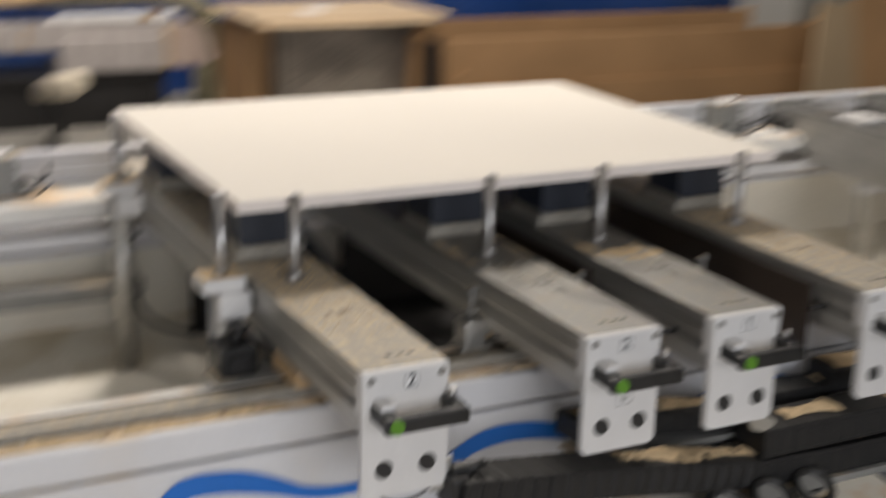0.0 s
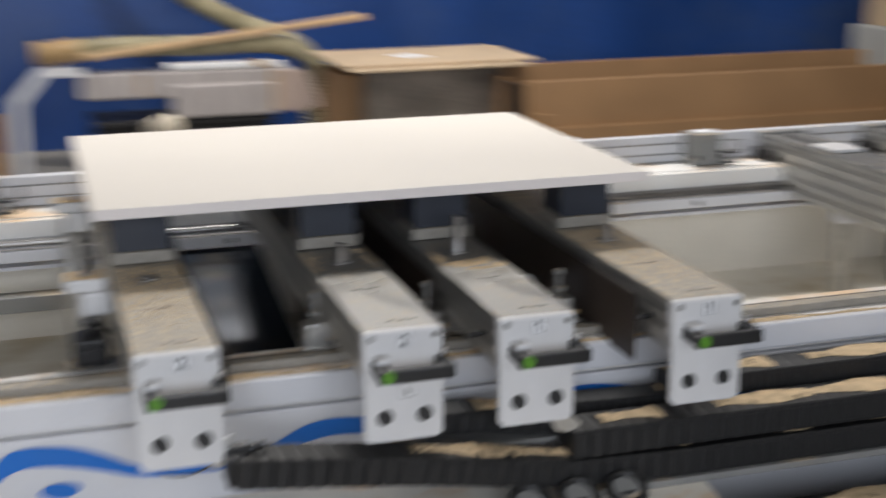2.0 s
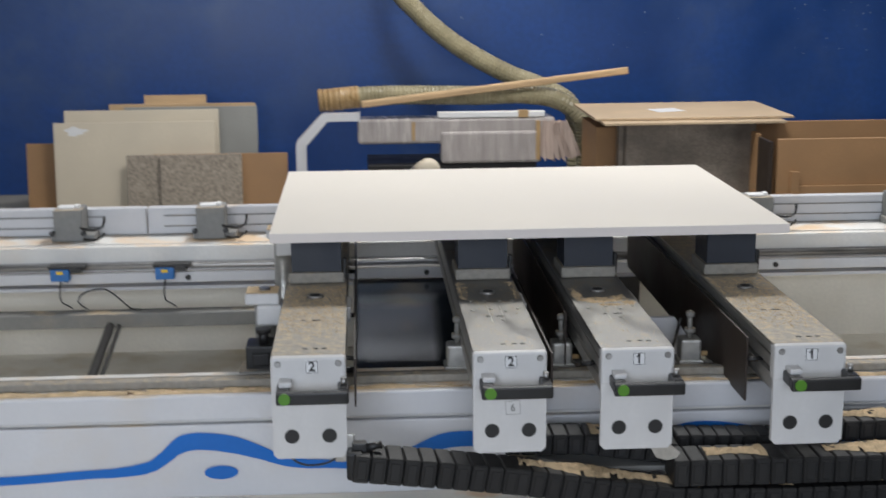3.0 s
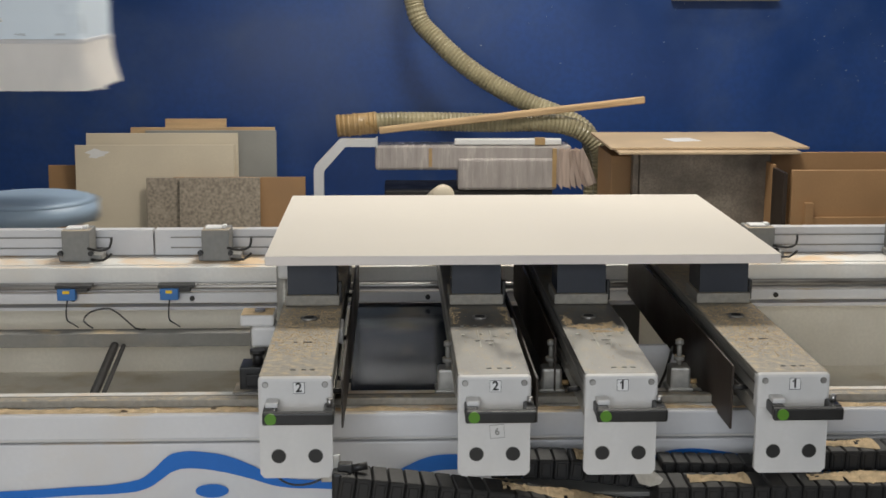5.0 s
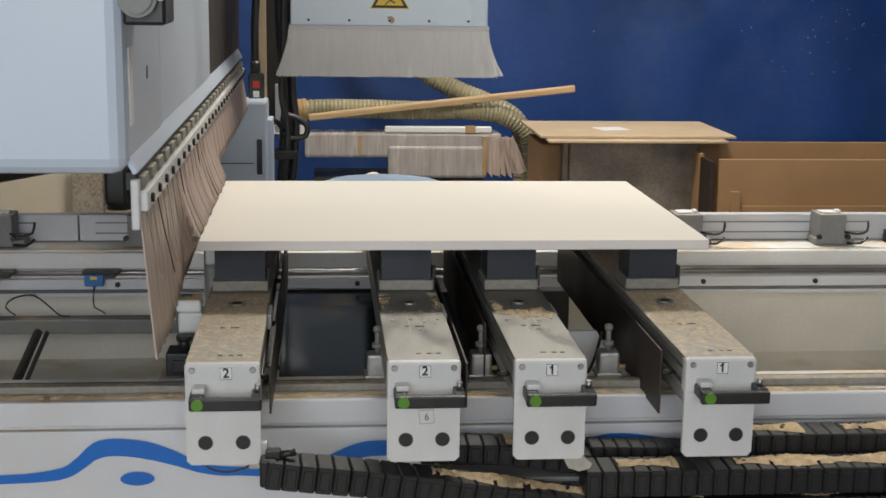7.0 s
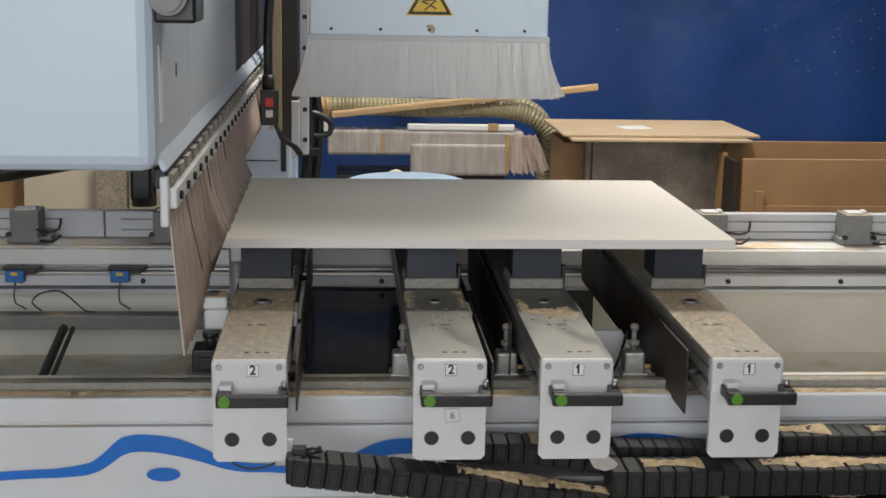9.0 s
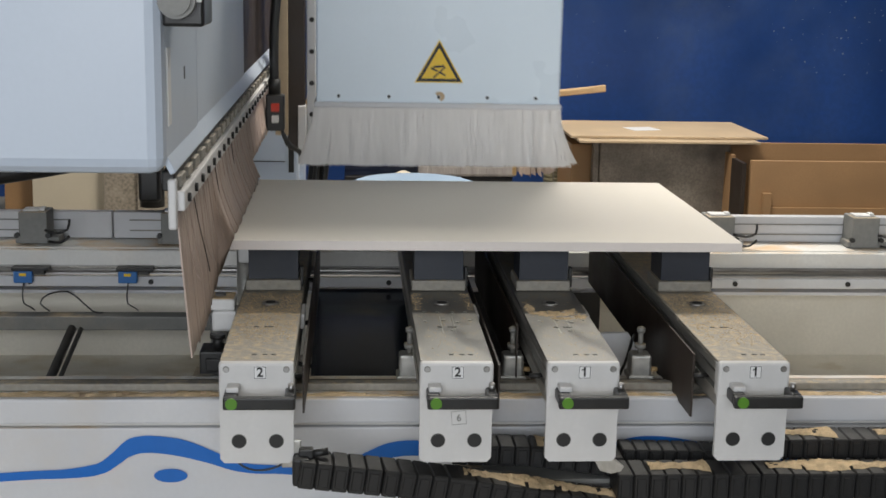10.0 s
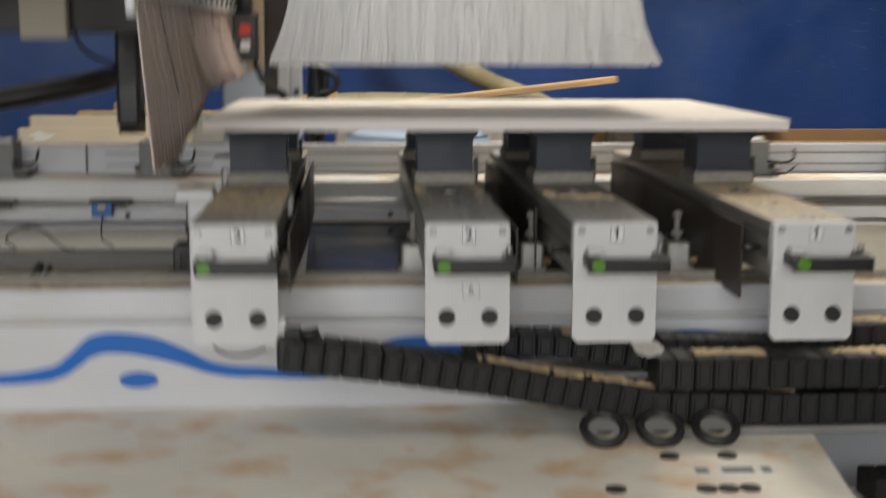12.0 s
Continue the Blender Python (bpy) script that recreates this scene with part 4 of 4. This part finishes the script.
for x, a, w, mt in ((3.98, 7, 0.32, "carton_pale"), (4.35, -3, 0.36, "carton"), (4.78, -11, 0.34, "carton_pale")):
    loose = solid("loose_board", turned(box(0, w, 0, 0.016, 0, 0.84, 0.002), pose(x, 3.3, 0.0, -6, a)), M[mt], "raw board leaning on the cartons", "board", "loose boards in the corner")
    set_back(loose, CORNER)
post = thing("steel_post", "grey steel post before the brick pier", "post")
part("column", box(5.66, 5.82, 3.9, 4.0, 0, 4.5, 0.01), M["grey"], post)
part("cable", tube([(5.60, 3.88, 2.4), (5.61, 3.88, 1.4), (5.58, 3.88, 0.8), (5.60, 3.88, 0.1)], 0.03, 8), M["black"], post)
part("base", box(5.56, 5.90, 3.84, 4.06, 0, 0.02), M["grey"], post)
pier = solid("brick_pier", box(5.90, 6.9, 4.012, 4.5, 0, 4.5), M["mortar"], "red brick pier with pale mortar joints", "pier", kind="structure")
set_back(post, CORNER)
set_back(pier, CORNER)

# ---------------------------------------------------------------- the gantry
gantry = thing("gantry", "pale blue machining gantry with a hood and brush skirts", "gantry")
HX, HY0, HZ0 = -0.108, -0.20, 1.172
hood = part("hood", box(-1.75, HX, HY0, 0.35, HZ0, 2.35, 0.03, 3), M["hood"], gantry, "large smooth pale blue hood")
part("hood_side", box(-0.60, HX - 0.002, 0.34, 1.62, HZ0 + 0.02, 2.3, 0.004), M["hood"], gantry)
# The hood's rear is painted brown to imitate the shadow there
part("hood_rear", box(-0.60, HX - 0.004, 1.624, 3.15, HZ0 + 0.02, 2.3, 0.004), M["brown"], gantry, "rear of the hood, painted dark brown for its shade")
part("lower_flange", turned(box(-0.030, 0.016, HY0 + 0.04, 3.05, -0.006, 0.006, 0.003), pose(HX + 0.002, 0, HZ0 + 0.012, 0, 62)), M["hood"], hood)
part("socket", box(HX - 0.002, HX + 0.072, HY0 + 0.02, HY0 + 0.16, 1.435, 1.52, 0.006), M["dark"], hood, "dark grey socket")
part("socket_ring", joined(rod((HX + 0.026, HY0 - 0.004, 1.482), (HX + 0.026, HY0 + 0.022, 1.482), 0.033, 24), rod((HX + 0.026, HY0 - 0.012, 1.482), (HX + 0.026, HY0 - 0.003, 1.482), 0.026, 24)), M["grey"], hood)
part("socket_label", box(HX + 0.056, HX + 0.068, HY0 + 0.018, HY0 + 0.021, 1.478, 1.50), M["label"], hood)
part("scale_strip", box(HX - 0.001, HX + 0.0025, HY0 + 0.05, HY0 + 0.09, 1.255, 1.395), M["label"], hood, "narrow white scale strip")
part("slit", box(HX - 0.001, HX + 0.001, HY0 + 0.30, HY0 + 0.315, 1.32, 1.345), M["ink"], hood)
part("clamp_bar", joined(box(HX + 0.004, HX + 0.022, HY0 + 0.10, 3.05, HZ0 - 0.082, HZ0 - 0.044, 0.003), box(HX - 0.008, HX + 0.008, HY0 + 0.085, HY0 + 0.108, HZ0 - 0.115, HZ0 - 0.02, 0.004)), M["cap"], gantry, "bolted clamp bar")
part("clamp_rail", box(HX - 0.02, HX + 0.004, HY0 + 0.10, 3.05, HZ0 - 0.044, HZ0 - 0.006, 0.003), M["dark"], gantry)
for k in range(27):
    y = HY0 + 0.12 + k * 0.118
    part("rail_block", box(HX + 0.0, HX + 0.014, y, y + 0.07, HZ0 - 0.040, HZ0 - 0.018, 0.002), M["alu_dusty"], gantry)
    part("bolt", rod((HX + 0.022, y + 0.03, HZ0 - 0.063), (HX + 0.028, y + 0.03, HZ0 - 0.063), 0.009, 10), M["dark"], gantry)
part("under_beam", box(-1.75, HX - 0.06, 1.15, 1.30, 1.03, HZ0 + 0.03, 0.004), M["brown"], gantry, "dark beam under the hood")
part("junction_box", box(-0.575, -0.46, 1.10, 1.148, 1.015, 1.16, 0.006), M["cream"], gantry, "cream junction box")
part("hose_bracket", joined(box(-0.50, -0.425, 1.97, 2.08, 0.74, 1.2, 0.012), rod((-0.46, 2.02, 0.72), (-0.46, 2.02, 0.80), 0.042, 16)), M["black"], gantry)
part("under_cable", tube([(-2.2, 2.2, 0.62), (-1.5, 2.2, 0.72), (-1.0, 2.2, 0.80), (-0.72, 2.2, 0.85), (-0.55, 2.15, 0.885), (-0.47, 2.05, 0.90)], 0.036, 12), M["black"], gantry, "thick black hose")
part("thin_cable", tube([(-0.50, 2.0, 0.93), (-0.60, 2.0, 0.98), (-0.63, 2.0, 1.08), (-0.56, 2.0, 1.16), (-0.48, 2.0, 1.18)], 0.006, 8), M["black"], gantry)
# curtain of strips along the side
random.seed(5)
strip_meshes = {}
for k in range(55):
    y0 = HY0 + 0.10 + k * 0.0585
    bm = bmesh.new()
    n = 8
    cols = []
    for c in range(5):
        y = y0 + 0.0575 * c / 4
        over = PY0 - 0.02 < y < PY1 + 0.02
        low = min(0.95, (0.918 if over else 0.80 + 0.16 * (max(0, y - 0.2)))) + random.uniform(-0.004, 0.010)
        top = HZ0 - 0.05
        col = []
        for i in range(n + 1):
            f = i / n
            z = top + (low - top) * f
            x = HX + 0.006 + 0.006 * math.sin(f * 2.6) + (0.05 * f ** 2.2 if over else 0.02 * f * f) + 0.0015 * f * math.sin(y * 55)
            col.append((bm.verts.new((x, y, z)), bm.verts.new((x - 0.003, y, z))))
        cols.append(col)
    for p, q in zip(cols, cols[1:]):
        for i in range(n):
            bm.faces.new((p[i][0], q[i][0], q[i + 1][0], p[i + 1][0]))
            bm.faces.new((p[i][1], p[i + 1][1], q[i + 1][1], q[i][1]))
        bm.faces.new((p[n][0], q[n][0], q[n][1], p[n][1]))
        bm.faces.new((p[0][1], q[0][1], q[0][0], p[0][0]))
    for col, s in ((cols[0], 1), (cols[-1], -1)):
        for i in range(n):
            bm.faces.new((col[i][0], col[i + 1][0], col[i + 1][1], col[i][1])[::s])
    for f in bm.faces:
        f.smooth = len(f.verts) == 4 and abs(f.calc_center_median().y - y0 - 0.0288) < 0.028
    bmesh.ops.recalc_face_normals(bm, faces=bm.faces[:])
    part("curtain_strip", bm, M["strip"], gantry)
for k in range(16):
    y, d = HY0 + 0.14 + k * 0.085, random.uniform(-0.02, 0.05)
    part("loose_strand", tube([(HX + 0.014, y, HZ0 - 0.09), (HX + 0.022, y + d * 0.3, HZ0 - 0.15), (HX + 0.03, y + d, HZ0 - 0.21), (HX + 0.04, y + d * 0.8, HZ0 - random.uniform(0.23, 0.26))], 0.0012, 5), M["brown"] if k % 5 == 2 else M["strip"], gantry)
# rear part of the gantry: switch, cables, mast
carriage = part("carriage", box(-0.02, 0.045, 1.80, 1.95, 0.85, 2.4, 0.006), M["brown"], gantry)
part("mast_rail", joined(box(0.05, 0.085, 1.86, 1.92, 0.80, 2.4, 0.004), box(0.02, 0.05, 1.78, 1.86, 0.80, 1.02, 0.004)), M["white"], carriage)
for k in range(9):
    part("mast_bolt", rod((0.07, 1.855, 0.86 + k * 0.12), (0.07, 1.862, 0.86 + k * 0.12), 0.010, 8), M["dark"], carriage)
part("rear_strip", box(-0.055, -0.008, 1.60, 1.61, 0.93, 2.4, 0.002), M["mdf"], carriage, "tan rear curtain strip")
part("switch_box", box(-0.085, -0.018, 1.52, 1.58, 0.955, 1.085, 0.006), M["black"], carriage, "black switch box with red and white keys")
part("red_key", box(-0.066, -0.036, 1.512, 1.522, 1.025, 1.055, 0.003), M["red"], carriage, "red key")
part("white_key", box(-0.064, -0.038, 1.512, 1.522, 0.985, 1.012, 0.003), M["label"], carriage, "white key")
part("switch_cable", joined(tube([(-0.055, 1.55, 1.085), (-0.055, 1.55, 1.3), (-0.04, 1.55, 1.6), (-0.05, 1.55, 2.35)], 0.017, 10), rod((-0.055, 1.55, 1.085), (-0.055, 1.55, 1.14), 0.022, 12)), M["black"], carriage)
part("lower_cables", joined(*[tube([(-0.03, 1.56, 0.955), (-0.01 + 0.006 * k, 1.56, 0.90), (0.03 + 0.008 * k, 1.58, 0.87), (0.055 + 0.006 * k, 1.62, 0.83)], 0.006, 8) for k in range(3)]), M["black"], carriage)
part("rear_column", joined(box(-0.285, 0.0, 3.14, 3.36, 0.28, 0.98, 0.012), box(-0.03, 0.022, 3.18, 3.34, 0.28, 0.90, 0.006)), M["hood"], gantry)
part("column_slot", box(-0.045, -0.022, 3.134, 3.142, 0.67, 0.82, 0.002), M["dark"], gantry)
part("column_seam", box(-0.25, -0.06, 3.137, 3.141, 0.715, 0.719), M["dark"], gantry)
# black supply hoses behind the column, hung in a loop
for k, (dx, dy, r) in enumerate(((0.045, 0.0, 0.022), (0.075, 0.03, 0.019), (0.098, -0.02, 0.016), (0.06, -0.05, 0.014))):
    part("supply_hose", tube([(dx, 3.44 + dy, 1.9), (dx + 0.004, 3.44 + dy, 1.3), (dx + 0.03 - 0.012 * k, 3.44 + dy, 1.0), (dx + 0.02, 3.44 + dy, 0.84), (dx + 0.005, 3.44 + dy, 0.62), (dx - 0.03, 3.44 + dy, 0.40)], r, 10), M["black"], gantry)
part("hose_loop", tube([(0.06, 3.40, 0.90), (0.12, 3.40, 0.885), (0.165, 3.40, 0.85), (0.16, 3.40, 0.805), (0.11, 3.40, 0.79), (0.06, 3.40, 0.80)], 0.013, 10), M["black"], gantry)
part("hose_clamp", box(0.02, 0.12, 3.37, 3.50, 0.70, 0.74, 0.005), M["dark"], gantry)
# tool magazine
mag = part("tool_magazine", joined(rod((0.49, 3.05, 0.56), (0.49, 3.05, 0.635), 0.285, 48), rod((0.49, 3.05, 0.635), (0.49, 3.05, 0.65), 0.285, 48, 0.24), rod((0.49, 3.05, 0.50), (0.49, 3.05, 0.56), 0.10, 20)), M["magazine"], gantry, "round pale blue tool magazine")
for k in range(12):
    a = 2 * math.pi * k / 12
    part("tool_gripper", rod((0.49 + 0.26 * math.cos(a), 3.05 + 0.26 * math.sin(a), 0.548), (0.49 + 0.26 * math.cos(a), 3.05 + 0.26 * math.sin(a), 0.562), 0.02, 8), M["grey"], mag)
part("magazine_arm", box(-0.40, 0.49, 2.98, 3.10, 0.455, 0.51, 0.004), M["hood"], gantry)

# machining head with its brush skirt; it travels along the gantry
QX0, QX1, QY, QZ = 0.116, 0.859, 0.75, 1.136
headp = part("head", box(QX0, QX1, QY, QY + 0.55, QZ, 2.3, 0.006), M["head"], gantry, "pale blue machining head cover")
part("skirt_bar", box(QX0 - 0.006, QX1 + 0.006, QY - 0.006, QY + 0.55, QZ - 0.012, QZ + 0.004, 0.003), M["white"], headp)
for x in (0.184, 0.336, 0.487, 0.636, 0.785):
    part("screw", rod((x, QY - 0.004, QZ + 0.022), (x, QY + 0.002, QZ + 0.022), 0.005, 10), M["dark"], headp)
cx, cz, s = 0.487, 1.245, 0.070


def triangle(cx, cz, s, y0, y1):
    return prism([(cx - s, cz - s * 0.58), (cx + s, cz - s * 0.58), (cx, cz + s * 1.16)], y0, y1)


sign = part("warning_sign", triangle(cx, cz, s * 1.06, QY - 0.0012, QY + 0.001), M["yellow"], headp, "yellow triangular warning sign with a black border")
part("sign_border", triangle(cx, cz, s * 0.98, QY - 0.0022, QY - 0.001), M["ink"], sign)
part("sign_field", triangle(cx, cz, s * 0.76, QY - 0.0032, QY - 0.002), M["yellow"], sign)
SY0, SY1 = QY - 0.0042, QY - 0.003
part("sign_drawing", joined(turned(box(-0.024, 0.024, SY0, SY1, -0.0022, 0.0022), pose(cx + 0.001, 0, cz - 0.012, 0, -42)), turned(box(-0.016, 0.016, SY0, SY1, -0.0032, 0.0032), pose(cx, 0, cz + 0.006, 0, -6)), turned(box(-0.011, 0.011, SY0, SY1, -0.0024, 0.0024), pose(cx - 0.014, 0, cz - 0.004, 0, 24)), turned(box(-0.010, 0.010, SY0, SY1, -0.0024, 0.0024), pose(cx + 0.012, 0, cz - 0.017, 0, 30)), turned(box(-0.008, 0.008, SY0, SY1, -0.0022, 0.0022), pose(cx - 0.017, 0, cz + 0.002, 0, -40))), M["ink"], sign)
scuff = []
for k in range(9):
    a = math.radians(-70 + 26 * k)
    scuff.append((0.489 + 0.017 * math.cos(a), 1.160 + 0.015 * math.sin(a)))
scuff += [(0.487 + 0.006 * math.cos(math.radians(138 - 26 * k)), 1.158 + 0.006 * math.sin(math.radians(138 - 26 * k))) for k in range(9)]
part("rust_mark", prism(scuff, QY - 0.0010, QY + 0.001), M["mdf"], headp, "brown crescent scuff mark")
# bristles: tapered tufts round the skirt
random.seed(11)
BL = 0.178


def tuft(x, y, out_x, out_y, w):
    bm = bmesh.new()
    for q in range(17):
        ox = random.uniform(-w, w)
        oy = random.uniform(-0.005, 0.005)
        l = BL * random.uniform(0.965, 1.015)
        fx, fy = out_x + random.uniform(-0.009, 0.009), out_y + random.uniform(-0.010, 0.010)
        r = random.uniform(0.0010, 0.0018)
        prev = None
        for i in range(5):
            f = i / 4
            px, py, pz = x + ox + fx * f ** 1.5, y + oy + fy * f ** 1.5, QZ - 0.008 - l * f
            ring = [bm.verts.new((px + r * math.cos(a), py + r * math.sin(a), pz)) for a in (0, 2.1, 4.2)]
            if prev:
                for j in range(3):
                    bm.faces.new((prev[j], prev[(j + 1) % 3], ring[(j + 1) % 3], ring[j]))
            prev = ring
    bmesh.ops.recalc_face_normals(bm, faces=bm.faces[:])
    part("bristle_tuft", bm, M["bristle"], headp)


for row, yy in enumerate((QY + 0.002, QY + 0.010)):
    for k in range(100):
        u = k / 99
        lean = (u - 0.5) * 0.035 + (-0.026 * max(0.0, (0.10 - u) / 0.10) if u < 0.1 else 0.010 * max(0.0, (u - 0.92) / 0.08)) + 0.004 * math.sin(k * 0.9)
        tuft(QX0 + 0.003 + u * (QX1 - QX0 - 0.006), yy, lean, -0.018 - 0.006 * math.sin(k * 0.37), 0.0065)
for k in range(36):
    y = QY + 0.02 + k * 0.0145
    tuft(QX1, y, 0.030 + (0.03 if k in (2, 3) else 0), 0.012 * math.sin(k), 0.006)
    tuft(QX0, y, -0.040, 0, 0.006)

# ---------------------------------------------------------------- bricks of the pier
brick_me = bpy.data.meshes.new("brick")
bmb = box(-0.105, 0.105, -0.012, 0.006, -0.0325, 0.0325, 0.003, 1)
bmb.to_mesh(brick_me)
bmb.free()
brick_me.materials.append(M["brick"])
for row in range(30):
    for k in range(4):
        b = new("brick", brick_me)
        b.parent = pier
        b.location = VIEW_EYE + CORNER * (Vector((6.015 + k * 0.22 + (row % 2) * 0.11 - 0.01, 4.01, 0.18 + row * 0.077)) - VIEW_EYE)
    b.scale = (CORNER, CORNER, CORNER)


# ---------------------------------------------------------------- movement
def motions():
    drop = 0.172
    pin_rows = (((1.55, 0), (1.7, 0.05), (1.8, 0.09), (1.9, 0.12), (2.0, 0.15), (2.15, drop)),
                ((1.55, 0), (1.7, 0.035), (1.8, 0.07), (1.9, 0.09), (2.0, 0.115), (2.2, 0.15), (2.4, drop)),
                ((1.65, 0), (1.8, 0.035), (1.9, 0.05), (2.0, 0.075), (2.2, 0.115), (2.45, drop)),
                ((1.65, 0), (1.8, 0.045), (1.9, 0.08), (2.0, 0.13), (2.1, drop)))
    for pin, rows in zip(pins, pin_rows):
        walk(pin, [(0.0, pose(0, 0, 0))] + [(t, pose(0, 0, -d)) for t, d in rows] + [(12.0, pose(0, 0, -drop))])
    for pin in side_pins:
        walk(pin, [(0.0, pose(0, 0, 0)), (1.55, pose(0, 0, 0)), (1.7, pose(0, 0, -0.05)), (1.8, pose(0, 0, -0.09)), (2.0, pose(0, 0, -0.145)), (12.0, pose(0, 0, -0.145))])
    travel = [(0.0, -3.3), (3.9, -3.3), (4.2, -3.0), (4.8, -2.05), (5.2, -1.56), (5.5, -1.215), (6.0, -0.52), (6.4, -0.05), (6.5, 0.004), (6.7, 0.0), (7.5, 0.0), (9.5, 0.0), (11.1, 0.0)]
    # The rise at the end is added to fit the camera's view
    walk(gantry, [(t, pose(x, 0, 0)) for t, x in travel] + [(11.3, pose(0, 0, 0)), (11.7, pose(0, 0, 0.03)), (12.0, pose(0, 0, 0.06))])
    feed = [(0.0, 1.77, 0.19), (6.6, 1.77, 0.19), (7.7, 1.77, 0.19), (8.0, 1.68, 0.19), (8.5, 1.28, 0.19), (9.0, 0.87, 0.19), (9.15, 0.855, 0.175), (9.3, 0.855, 0.12), (9.4, 0.855, 0.063), (9.5, 0.855, 0.03), (9.6, 0.855, 0.0), (9.85, 0.855, 0.0), (10.0, 0.74, 0.0), (10.2, 0.39, 0.0), (10.4, 0.066, 0.0), (10.5, -0.04, 0.0), (10.62, -0.11, 0.0), (11.1, -0.11, 0.0), (11.3, -0.11, 0.005), (11.7, -0.11, 0.02), (12.0, -0.11, 0.015)]
    walk(headp, [(t, pose(0, y, z)) for t, y, z in feed])
    walk(carriage, [(t, pose(0, y, 0)) for t, y, z in feed])


motions()
